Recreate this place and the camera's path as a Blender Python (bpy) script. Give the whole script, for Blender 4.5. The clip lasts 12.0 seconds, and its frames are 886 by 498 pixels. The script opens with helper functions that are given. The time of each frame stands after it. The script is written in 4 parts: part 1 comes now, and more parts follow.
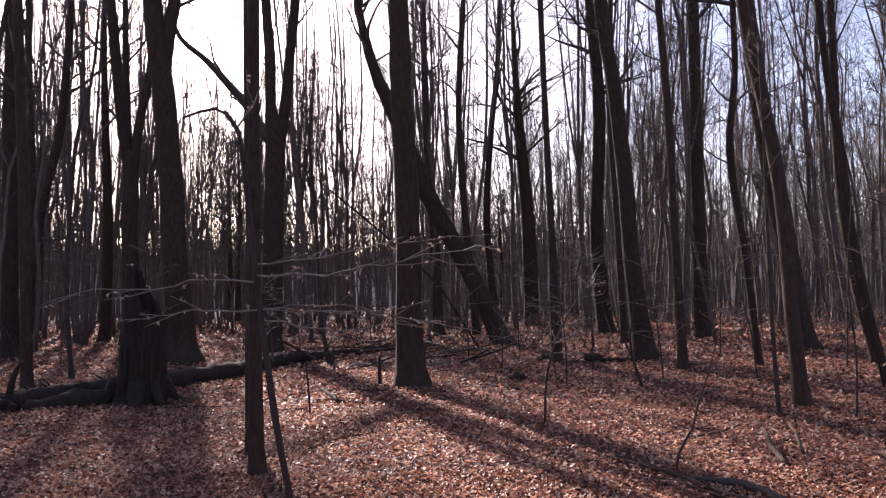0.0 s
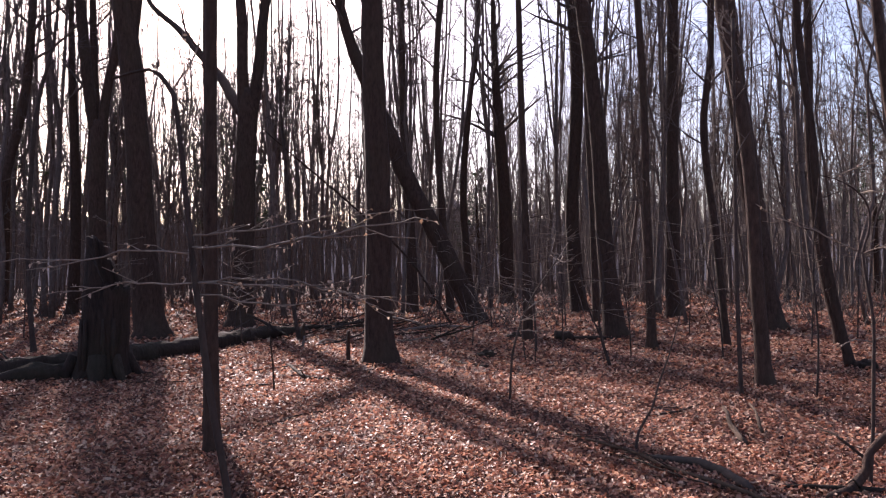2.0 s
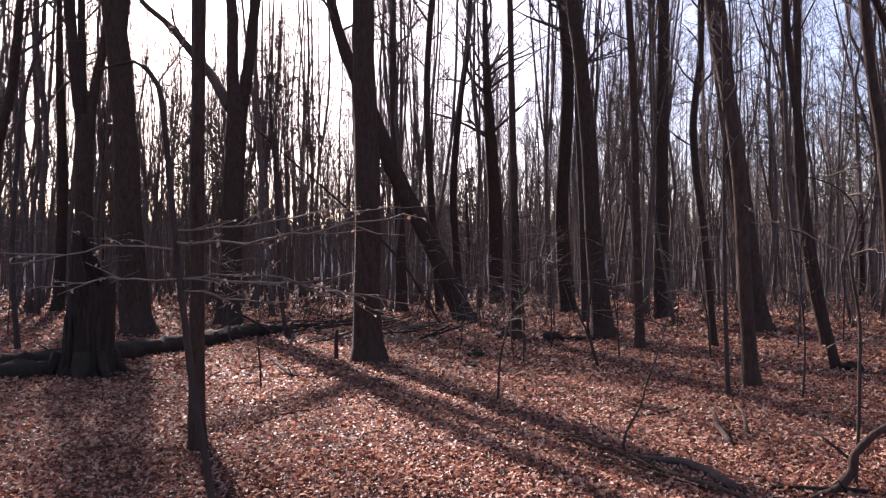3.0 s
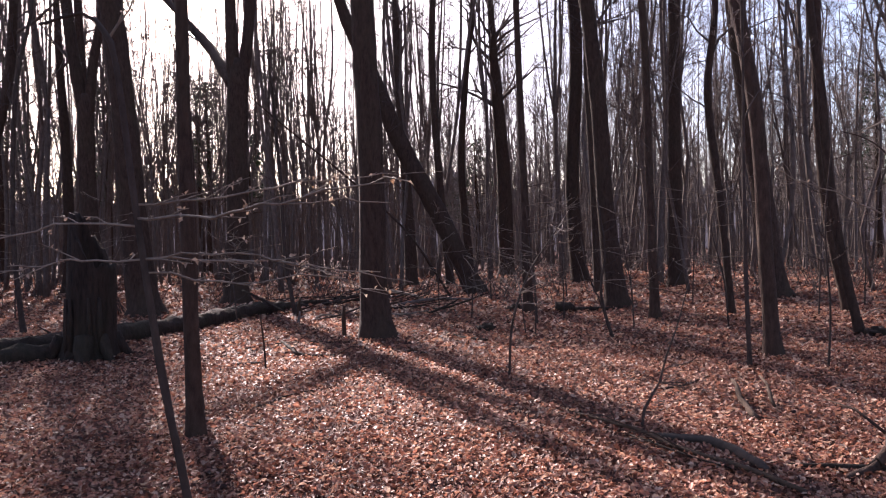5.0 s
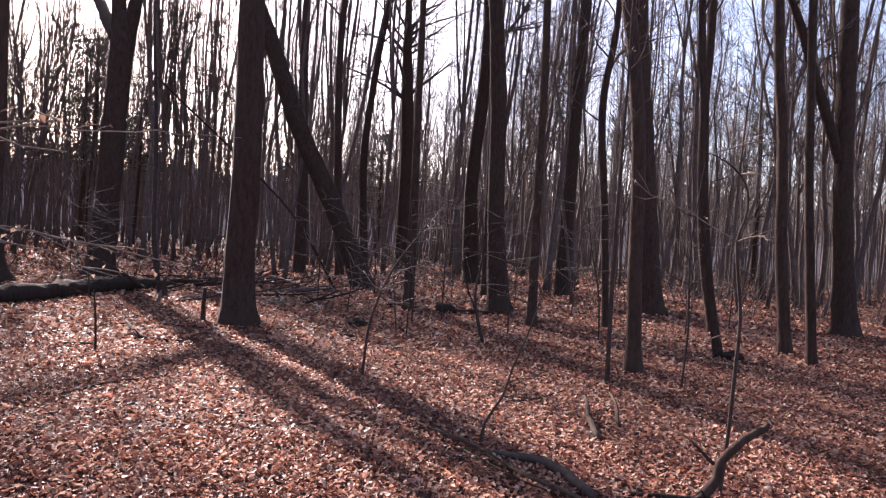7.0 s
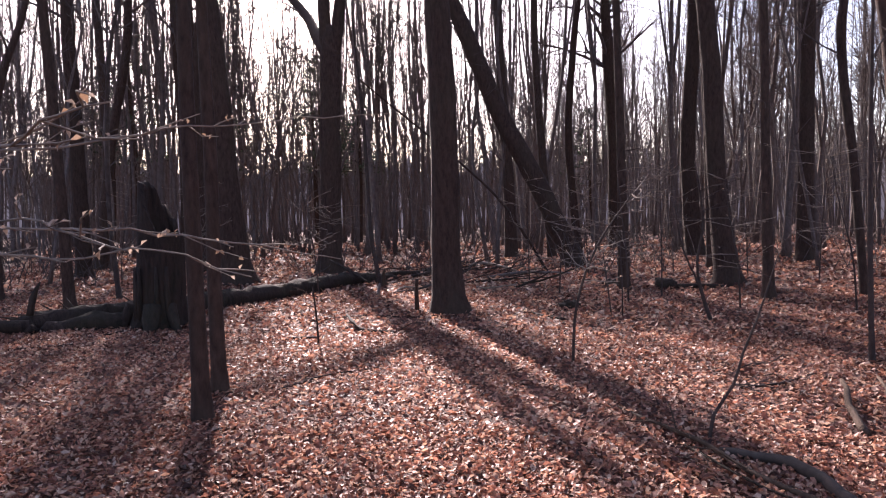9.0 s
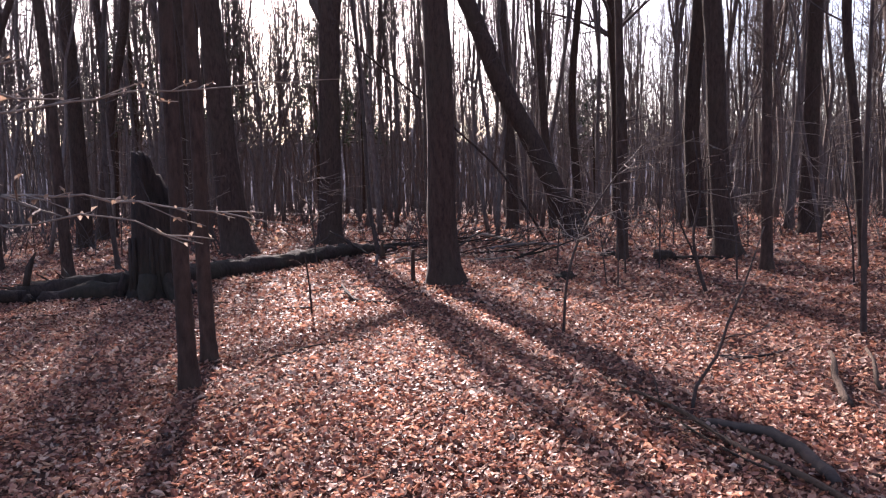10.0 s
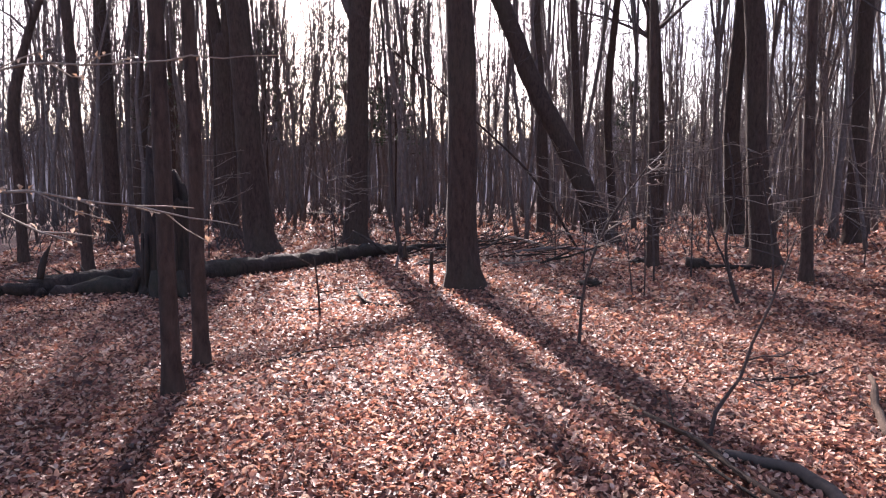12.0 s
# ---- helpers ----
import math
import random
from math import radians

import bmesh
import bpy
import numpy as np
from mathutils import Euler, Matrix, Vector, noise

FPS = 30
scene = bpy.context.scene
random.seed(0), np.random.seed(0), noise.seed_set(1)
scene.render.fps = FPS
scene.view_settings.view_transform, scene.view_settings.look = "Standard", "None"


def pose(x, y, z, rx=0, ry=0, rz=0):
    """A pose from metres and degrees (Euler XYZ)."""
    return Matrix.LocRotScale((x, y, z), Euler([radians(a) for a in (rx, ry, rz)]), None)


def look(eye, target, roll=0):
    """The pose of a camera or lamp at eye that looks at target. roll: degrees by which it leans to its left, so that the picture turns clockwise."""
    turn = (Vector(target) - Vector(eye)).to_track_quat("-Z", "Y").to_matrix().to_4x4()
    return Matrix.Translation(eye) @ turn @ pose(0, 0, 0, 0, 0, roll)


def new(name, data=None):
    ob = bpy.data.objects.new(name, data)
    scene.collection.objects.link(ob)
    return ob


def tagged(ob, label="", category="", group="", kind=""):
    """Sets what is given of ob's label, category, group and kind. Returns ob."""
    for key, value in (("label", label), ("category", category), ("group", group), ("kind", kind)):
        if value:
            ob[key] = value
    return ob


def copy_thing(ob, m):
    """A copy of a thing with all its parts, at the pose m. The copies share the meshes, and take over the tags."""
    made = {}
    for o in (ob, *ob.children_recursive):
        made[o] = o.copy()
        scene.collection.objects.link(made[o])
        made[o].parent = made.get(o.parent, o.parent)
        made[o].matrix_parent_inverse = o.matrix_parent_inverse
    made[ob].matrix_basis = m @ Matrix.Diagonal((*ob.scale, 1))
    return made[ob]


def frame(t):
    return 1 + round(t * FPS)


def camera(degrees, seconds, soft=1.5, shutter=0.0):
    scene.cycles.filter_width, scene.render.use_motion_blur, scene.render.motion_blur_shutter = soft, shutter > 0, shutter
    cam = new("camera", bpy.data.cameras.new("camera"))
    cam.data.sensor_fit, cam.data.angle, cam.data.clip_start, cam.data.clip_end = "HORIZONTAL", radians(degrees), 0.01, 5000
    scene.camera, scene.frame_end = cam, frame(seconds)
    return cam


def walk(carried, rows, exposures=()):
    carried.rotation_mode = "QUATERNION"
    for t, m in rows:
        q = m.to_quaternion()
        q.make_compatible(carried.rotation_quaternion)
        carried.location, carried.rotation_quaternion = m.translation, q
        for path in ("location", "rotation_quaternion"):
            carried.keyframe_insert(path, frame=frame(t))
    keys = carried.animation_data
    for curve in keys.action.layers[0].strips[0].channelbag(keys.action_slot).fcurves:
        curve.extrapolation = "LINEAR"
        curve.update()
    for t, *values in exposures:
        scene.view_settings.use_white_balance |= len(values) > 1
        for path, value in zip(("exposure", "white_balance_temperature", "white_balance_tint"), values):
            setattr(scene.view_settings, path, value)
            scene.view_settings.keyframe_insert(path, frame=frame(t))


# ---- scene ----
cam = camera(66.0, 12.0, soft=1.2)
# seconds, x, y, eye height, turn to the left, look up, lean
ROWS = [
    (0.0, -0.000, -0.000, 1.536, 0.00, 3.98, 1.08),
    (0.5, 0.082, 0.064, 1.531, 3.02, 3.56, 1.43),
    (1.0, 0.121, 0.073, 1.526, 1.93, 2.59, 1.65),
    (1.5, 0.131, 0.085, 1.532, -0.65, 2.56, 1.08),
    (2.0, 0.141, 0.116, 1.526, -1.83, 2.03, 0.39),
    (2.5, 0.149, 0.133, 1.519, -2.67, 1.95, 0.45),
    (4.5, 0.143, 0.284, 1.520, -1.81, 2.18, -1.86),
    (5.0, 0.217, 0.474, 1.518, -1.78, -0.30, 1.33),
    (5.5, 0.416, 0.638, 1.514, 0.43, 2.01, 0.34),
    (6.0, 0.562, 0.753, 1.510, -0.05, 0.50, 0.32),
    (6.5, 0.665, 0.748, 1.505, -5.40, -0.80, 0.59),
    (7.0, 0.702, 0.888, 1.508, -9.70, -0.54, -4.00),
    (7.5, 0.686, 1.043, 1.489, -5.44, -1.92, -2.54),
    (9.5, 0.967, 1.338, 1.480, 9.37, -2.96, 1.47),
    (10.0, 1.017, 1.353, 1.466, 8.61, -4.87, 1.14),
    (10.5, 1.029, 1.324, 1.461, 7.79, -5.13, 0.80),
    (11.0, 1.139, 1.572, 1.430, 8.01, -6.29, -0.67),
    (11.5, 1.195, 1.703, 1.433, 6.34, -6.15, -0.26),
    (12.0, 1.200, 1.752, 1.447, 11.66, -4.70, 0.07),
]
walk(cam, [(t, pose(x, y, z, 90 + pitch, roll, yaw)) for t, x, y, z, yaw, pitch, roll in ROWS], exposures=[(0, 1.61, 6200, 27), (5.5, 1.81, 6200, 27), (6.5, 1.85, 6200, 27), (7.5, 2.05, 6200, 27), (9.5, 2.05, 6100, 26), (10.5, 2.33, 6050, 25), (11, 2.38, 6050, 25), (12, 2.43, 6050, 25)])

# world: low spring sun ahead and to the left, pale sky
SUN_AZ, SUN_EL = 23.0, 28.5
world = bpy.data.worlds.new("sky")
scene.world = world
world.use_nodes = True
wn = world.node_tree.nodes
sky = wn.new("ShaderNodeTexSky")
sky.sky_type = "NISHITA"
sky.sun_disc = False
sky.sun_elevation, sky.sun_rotation = radians(SUN_EL), radians(-SUN_AZ)
sky.air_density, sky.dust_density, sky.ozone_density = 1.0, 2.4, 0.7
wn["Background"].inputs["Strength"].default_value = 0.075
world.node_tree.links.new(sky.outputs[0], wn["Background"].inputs["Color"])
sun_data = bpy.data.lights.new("sun", "SUN")
sun_data.energy, sun_data.angle, sun_data.color = 5.0, radians(0.9), (1.0, 0.90, 0.77)
sun = new("sun", sun_data)
az, el = radians(SUN_AZ), radians(SUN_EL)
sun.matrix_world = look((-math.sin(az) * 60, math.cos(az) * 60, math.tan(el) * 60), (0, 0, 0))


# ---- materials ----
def mat(name, rough=0.9, spec=0.3):
    m = bpy.data.materials.new(name)
    m.use_nodes = True
    b = m.node_tree.nodes["Principled BSDF"]
    b.inputs["Roughness"].default_value = rough
    b.inputs["Specular IOR Level"].default_value = spec
    return m, m.node_tree.nodes, m.node_tree.links, b


def ramp(nodes, stops):
    r = nodes.new("ShaderNodeValToRGB")
    while len(r.color_ramp.elements) < len(stops):
        r.color_ramp.elements.new(0.5)
    for e, (p, c) in zip(r.color_ramp.elements, stops):
        e.position, e.color = p, (*c, 1)
    return r


def noise_node(nodes, links, coord, scale, detail=4.0, stretch=(1, 1, 1), rough=0.6):
    mp = nodes.new("ShaderNodeMapping")
    mp.inputs["Scale"].default_value = stretch
    links.new(coord, mp.inputs[0])
    n = nodes.new("ShaderNodeTexNoise")
    n.inputs["Scale"].default_value, n.inputs["Detail"].default_value = scale, detail
    n.inputs["Roughness"].default_value = rough
    links.new(mp.outputs[0], n.inputs["Vector"])
    return n.outputs["Fac"]


def mix(nodes, links, fac, a, b, mode="MIX"):
    m = nodes.new("ShaderNodeMix")
    m.data_type, m.blend_type = "RGBA", mode
    for sock, v in ((m.inputs[0], fac), (m.inputs[6], a), (m.inputs[7], b)):
        if isinstance(v, (int, float)):
            sock.default_value = v
        elif isinstance(v, tuple):
            sock.default_value = (*v, 1)
        else:
            links.new(v, sock)
    return m.outputs[2]


def bump(nodes, links, height, bsdf, strength, dist):
    b = nodes.new("ShaderNodeBump")
    b.inputs["Strength"].default_value, b.inputs["Distance"].default_value = strength, dist
    links.new(height, b.inputs["Height"])
    links.new(b.outputs[0], bsdf.inputs["Normal"])


def bark(name, dark, light, tint, stretch=(1, 1, 0.3), scale=20.0, depth=0.018):
    """Furrowed bark: long cracks up the stem, blotches of algae, each tree a little lighter or darker."""
    m, n, l, b = mat(name, 0.92, 0.2)
    co = n.new("ShaderNodeTexCoord").outputs["Object"]
    grain = noise_node(n, l, co, scale, 6, stretch, 0.7)
    col = ramp(n, [(0.32, dark), (0.68, light)])
    l.new(grain, col.inputs[0])
    blotch = noise_node(n, l, co, 1.4, 5, (1, 1, 0.5))
    br = ramp(n, [(0.45, (0, 0, 0)), (0.7, (1, 1, 1))])
    l.new(blotch, br.inputs[0])
    c = mix(n, l, br.outputs[0], col.outputs[0], tint)
    c2 = mix(n, l, 0.5, col.outputs[0], c)
    info = n.new("ShaderNodeObjectInfo")
    hs = n.new("ShaderNodeHueSaturation")
    rng = n.new("ShaderNodeMapRange")
    rng.inputs[3].default_value, rng.inputs[4].default_value = 0.78, 1.02
    l.new(info.outputs["Random"], rng.inputs[0])
    l.new(rng.outputs[0], hs.inputs["Value"])
    l.new(c2, hs.inputs["Color"])
    l.new(hs.outputs[0], b.inputs["Base Color"])
    bump(n, l, grain, b, 0.9, depth)
    return m


BARK = bark("furrowed_bark", (0.027, 0.016, 0.0125), (0.085, 0.051, 0.038), (0.062, 0.047, 0.03))
SMOOTH = bark("smooth_bark", (0.034, 0.023, 0.02), (0.092, 0.065, 0.055), (0.075, 0.065, 0.048), (1, 1, 0.5), 14, 0.008)
TWIG = bark("twig_bark", (0.05, 0.036, 0.032), (0.12, 0.09, 0.08), (0.10, 0.08, 0.07), (1, 1, 0.6), 10, 0.004)
# on the beech and bent saplings this paleness stands in for sun glints
PALE = bark("pale_twig", (0.14, 0.105, 0.085), (0.30, 0.24, 0.19), (0.24, 0.19, 0.15), (1, 1, 0.6), 20, 0.003)
ROT = bark("rotten_wood", (0.018, 0.012, 0.01), (0.062, 0.04, 0.031), (0.042, 0.04, 0.022), (1, 1, 0.2), 18, 0.04)
BROKEN = bark("bare_broken_wood", (0.05, 0.03, 0.02), (0.10, 0.065, 0.045), (0.075, 0.052, 0.036), (1, 1, 0.15), 30, 0.01)


def leaf_material(name, stops, rough=0.55, through_light=0.36, single=False):
    """Dry curled leaves, every leaf its own brown, faintly glossy and a little translucent."""
    m, n, l, b = mat(name, rough, 0.3)
    geo = n.new("ShaderNodeNewGeometry")
    r = ramp(n, stops)
    l.new(n.new("ShaderNodeObjectInfo").outputs["Random"] if single else geo.outputs["Random Per Island"], r.inputs[0])
    co = n.new("ShaderNodeTexCoord").outputs["Object"]
    spot = noise_node(n, l, co, 55, 3)
    sr = ramp(n, [(0.3, (0.6, 0.55, 0.5)), (0.65, (1, 1, 1))])
    l.new(spot, sr.inputs[0])
    patch = noise_node(n, l, co, 0.9, 6)
    pr = ramp(n, [(0.36, (0.56, 0.52, 0.53)), (0.62, (1.0, 1.0, 1.0))])
    l.new(patch, pr.inputs[0])
    c = mix(n, l, 1.0, r.outputs[0], sr.outputs[0], "MULTIPLY")
    c = mix(n, l, 1.0, c, pr.outputs[0], "MULTIPLY")
    l.new(c, b.inputs["Base Color"])
    tr = n.new("ShaderNodeBsdfTranslucent")
    l.new(c, tr.inputs["Color"])
    mx = n.new("ShaderNodeMixShader")
    mx.inputs[0].default_value = through_light
    l.new(b.outputs[0], mx.inputs[1])
    l.new(tr.outputs[0], mx.inputs[2])
    l.new(mx.outputs[0], n["Material Output"].inputs["Surface"])
    return m


LITTER = leaf_material("dry_leaf", [(0.0, (0.06, 0.027, 0.02)), (0.25, (0.25, 0.105, 0.074)), (0.52, (0.53, 0.238, 0.16)),
                                    (0.8, (0.7, 0.395, 0.265)), (1.0, (0.83, 0.63, 0.48))])
LEAF = leaf_material("dry_large_leaf", [(0.0, (0.2, 0.085, 0.055)), (0.4, (0.42, 0.185, 0.12)), (0.75, (0.6, 0.34, 0.23)), (1.0, (0.78, 0.6, 0.47))], single=True)
CLING = leaf_material("clinging_leaf", [(0.0, (0.38, 0.24, 0.15)), (1.0, (0.66, 0.53, 0.41))], 0.5, 0.45)
NEEDLE = leaf_material("pine_needles", [(0.0, (0.03, 0.05, 0.025)), (1.0, (0.07, 0.10, 0.05))], 0.6, 0.15)


def soil_material():
    m, n, l, b = mat("leaf_mould", 0.85, 0.3)
    co = n.new("ShaderNodeTexCoord").outputs["Object"]
    vo = n.new("ShaderNodeTexVoronoi")
    vo.inputs["Scale"].default_value = 14
    wob = noise_node(n, l, co, 9, 3)
    mp = n.new("ShaderNodeMapping")
    l.new(co, mp.inputs[0])
    va = n.new("ShaderNodeVectorMath")
    va.operation = "ADD"
    l.new(mp.outputs[0], va.inputs[0])
    l.new(wob, va.inputs[1])
    l.new(va.outputs[0], vo.inputs["Vector"])
    sep = n.new("ShaderNodeSeparateColor")
    l.new(vo.outputs["Color"], sep.inputs[0])
    r = ramp(n, [(0.0, (0.04, 0.015, 0.010)), (0.45, (0.12, 0.047, 0.03)), (0.8, (0.20, 0.088, 0.057)), (1.0, (0.29, 0.155, 0.105))])
    l.new(sep.outputs[0], r.inputs[0])
    big = noise_node(n, l, co, 0.35, 5)
    br = ramp(n, [(0.35, (0.6, 0.55, 0.55)), (0.65, (1.0, 1.0, 1.0))])
    l.new(big, br.inputs[0])
    l.new(mix(n, l, 1.0, r.outputs[0], br.outputs[0], "MULTIPLY"), b.inputs["Base Color"])
    bump(n, l, vo.outputs["Distance"], b, 1.0, 0.03)
    return m


SOIL = soil_material()


def far_material():
    m, n, l, b = mat("far_woods_glow", 1.0, 0.0)
    co = n.new("ShaderNodeTexCoord").outputs["Object"]
    streak = noise_node(n, l, co, 1.6, 6, (1, 1, 0.05), 0.75)
    # pale grey and the emission below stand in for haze among far stems
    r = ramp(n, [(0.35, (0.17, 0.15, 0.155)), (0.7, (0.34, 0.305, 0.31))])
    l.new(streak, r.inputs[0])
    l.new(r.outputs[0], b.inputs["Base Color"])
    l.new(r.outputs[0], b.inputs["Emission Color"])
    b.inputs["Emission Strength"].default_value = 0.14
    return m


FAR = far_material()
# bark greyed and lightened to stand in for haze on far stems
GREY = bark("grey_haze_bark", (0.088, 0.07, 0.064), (0.205, 0.168, 0.151), (0.17, 0.142, 0.126), (1, 1, 0.5), 6, 0.01)
# bark of the slender trees, lightened part way for the same haze
MID = bark("brown_haze_bark", (0.07, 0.05, 0.043), (0.175, 0.134, 0.118), (0.145, 0.117, 0.097), (1, 1, 0.4), 12, 0.012)


# ---- builders ----
def part(name, data, material, parent, label=""):
    if isinstance(data, bmesh.types.BMesh):
        me = bpy.data.meshes.new(name)
        data.to_mesh(me)
        data.free()
        data = me
    if material and not data.materials:
        data.materials.append(material)
    ob = new(name, data)
    ob.parent = parent
    if label:
        tagged(ob, label)
    return ob


class Stock:
    """Vertices and faces gathered for one mesh."""

    def __init__(self):
        self.v, self.f = [], []

    def tube(self, pts, radii, sides=6, bumpy=0.0, rng=random, cap=True):
        """A round stem through pts, one radius each; bumpy: how uneven it is, as a share of the radius."""
        start = len(self.v)
        n = len(pts)
        ref = Vector((1, 0, 0))
        for i, (p, r) in enumerate(zip(pts, radii)):
            d = pts[min(i + 1, n - 1)] - pts[max(i - 1, 0)]
            d = d.normalized() if d.length > 1e-9 else Vector((0, 0, 1))
            if abs(d.dot(ref)) > 0.9:
                ref = Vector((0, 1, 0)) if abs(d.y) < 0.9 else Vector((0, 0, 1))
            u = (ref - d * d.dot(ref)).normalized()
            w = d.cross(u)
            for k in range(sides):
                a = 2 * math.pi * k / sides
                dirn = u * math.cos(a) + w * math.sin(a)
                rr = r
                if bumpy:
                    q = p + dirn * r
                    rr = r * (1 + bumpy * noise.noise(Vector((q.x * 7, q.y * 7, q.z * 2.2))) + 0.5 * bumpy * noise.noise(q * 19))
                self.v.append(p + dirn * rr)
        for i in range(n - 1):
            for k in range(sides):
                a, b = start + i * sides + k, start + i * sides + (k + 1) % sides
                self.f.append((a, b, b + sides, a + sides))
        if cap:
            self.f.append(tuple(range(start + sides - 1, start - 1, -1)))
            self.f.append(tuple(range(start + (n - 1) * sides, start + n * sides)))

    def leaf(self, p, size, rng):
        """One small folded leaf with a pointed tip."""
        e = Euler((rng.uniform(-1.2, 1.2), rng.uniform(-1.2, 1.2), rng.uniform(0, 6.3))).to_matrix()
        s = len(self.v)
        for q in ((0, 0, 0), (0.45, 0.3, 0.18), (1, 0, -0.12), (0.45, -0.3, 0.18), (0.5, 0, 0)):
            self.v.append(p + e @ (Vector(q) * size))
        self.f += [(s, s + 4, s + 1), (s + 1, s + 4, s + 2), (s, s + 3, s + 4), (s + 3, s + 2, s + 4)]

    def mesh(self, name, smooth=True):
        me = bpy.data.meshes.new(name)
        me.from_pydata(self.v, [], self.f)
        if smooth:
            me.polygons.foreach_set("use_smooth", [True] * len(me.polygons))
        me.update()
        return me


def spline(pts, step):
    """Points (x, y, z, r) joined by a smooth curve, sampled about every step metres."""
    p = [Vector(q) for q in pts]
    p = [p[0] * 2 - p[1]] + p + [p[-1] * 2 - p[-2]]
    out = []
    for i in range(1, len(p) - 2):
        n = max(2, int((p[i + 1] - p[i]).length / step))
        for k in range(n):
            t = k / n
            a, b, c, d = p[i - 1:i + 3]
            out.append(0.5 * (2 * b + (c - a) * t + (2 * a - 5 * b + 4 * c - d) * t * t + (3 * b - a - 3 * c + d) * t ** 3))
    out.append(p[-2])
    return out


def grow(stock, p, d, length, r, rng, depth, kids, sides=4, up=0.25, fine=0.003):
    """A bending branch with side branches, down to twigs."""
    seg = (1, 2, 4)[min(depth, 2)]
    pts, rad = [p.copy()], [r]
    d = d.normalized()
    for i in range(seg):
        d = (d + Vector((rng.gauss(0, 0.24), rng.gauss(0, 0.24), rng.gauss(0, 0.14) + up * 0.4))).normalized()
        p = p + d * (length / seg)
        pts.append(p.copy())
        rad.append(max(r * (1 - 0.8 * (i + 1) / seg), fine))
    stock.tube(pts, rad, sides if depth > 1 and r > 0.03 else 3, cap=False)
    if depth > 0:
        for _ in range(kids[0]):
            t = rng.uniform(0.25, 1.0) * seg
            i = min(int(t), seg - 1)
            q = pts[i].lerp(pts[i + 1], t - i)
            along = (pts[i + 1] - pts[i]).normalized()
            side = along.cross(Vector((rng.gauss(0, 1), rng.gauss(0, 1), rng.gauss(0, 1)))).normalized()
            grow(stock, q, along * 0.75 + side * 0.75, length * rng.uniform(0.3, 0.6), rad[i] * 0.6, rng, depth - 1, kids[1:] or kids, 3, up, fine)


def spread(stock, stem, start, rng, count, length, kids, depth=2, fine=0.004):
    """Branches off a stem above the height start, steeper and shorter towards the top."""
    cand = [q for q in stem if q[2] >= start]
    if len(cand) < 2:
        return
    top = cand[-1][2]
    for _ in range(count):
        q = cand[int(rng.random() ** 0.8 * (len(cand) - 1))]
        f = (q[2] - start) / max(top - start, 0.1)
        a = rng.uniform(0, 2 * math.pi)
        d = Vector((math.cos(a), math.sin(a), rng.uniform(0.35, 0.95) + 0.8 * f))
        grow(stock, Vector(q[:3]), d, length * (1.15 - 0.75 * f) * rng.uniform(0.6, 1.1), max(q[3] * rng.uniform(0.28, 0.45), 0.012), rng, depth, kids, fine=fine)


def extend(pts, height, r_end=0.025):
    """Carries a measured stem on up to the tree's height, straightening and thinning."""
    p = [tuple(q) for q in pts]
    a, b = Vector(p[-2]), Vector(p[-1])
    d = (b - a) / max((b - a).length, 1e-6)
    d = Vector((d.x * 0.6, d.y * 0.6, 1.0))
    z0, r0 = p[-1][2], p[-1][3]
    for f in (0.33, 0.67, 1.0):
        if height > z0 + 0.5:
            dz = (height - z0) * f
            k = 1 - 0.5 * f
            p.append((p[len(pts) - 1][0] + d.x * dz * k, p[len(pts) - 1][1] + d.y * dz * k, z0 + dz, r0 + (r_end - r0) * f))
    return p


def flare(pts, amount):
    """Roots widen the foot of a stem."""
    return [Vector((q[0], q[1], q[2], q[3] * (1 + amount * math.exp(-max(q[2], 0) / 0.16)))) for q in pts]


HEROES = []


def tree(x, y, spine, height, label, seed, limbs=(), forked=False, crown_from=7.0, branches=22, length=3.0, material=None,
         sides=14, root=0.35, kids=(4, 3), stubs=0):
    rng = random.Random(seed)
    material = material or BARK
    base = tagged(new("bare_tree"), label, "tree", "trees of the wood")
    base.matrix_world = pose(x, y, 0)
    HEROES.append((x, y))
    spine = [(spine[0][0], spine[0][1], -0.12, spine[0][3])] + list(spine)
    full = spine if forked else extend(spine, height)
    stem = flare(spline(full, 0.3 if spine[0][3] > 0.06 else 0.4), root)
    s = Stock()
    s.tube([Vector(q[:3]) for q in stem], [q[3] for q in stem], sides, 0.12)
    part("trunk", s.mesh("trunk"), material, base)
    crown = Stock()
    if not forked:
        spread(crown, stem, crown_from, rng, branches, length, kids)
    for limb in limbs:
        lp = spline(extend(limb, height - rng.uniform(0, 2)) if forked else extend(limb, limb[-1][2] + 2.0), 0.35)
        ls = Stock()
        ls.tube([Vector(q[:3]) for q in lp], [q[3] for q in lp], 9, 0.1)
        bough = part("limb", ls.mesh("limb"), material, base)
        fine = Stock()
        spread(fine, lp, limb[0][2] + 1.2, rng, branches // 2, length * 0.8, kids)
        if fine.f:
            tagged(part("crown", fine.mesh("crown"), TWIG, bough, "bare twigs without leaves"), kind="stuff")
    for _ in range(stubs):
        q = stem[rng.randrange(len(stem) // 6, max(len(stem) // 2, 2))]
        a = rng.uniform(0, 6.28)
        grow(crown, Vector(q[:3]), Vector((math.cos(a), math.sin(a), 0.25)), rng.uniform(0.5, 1.6), 0.014, rng, 1, (3,), 3, 0.1)
    if crown.f:
        part("crown", crown.mesh("crown"), TWIG, base, "bare twigs without leaves")
    return base


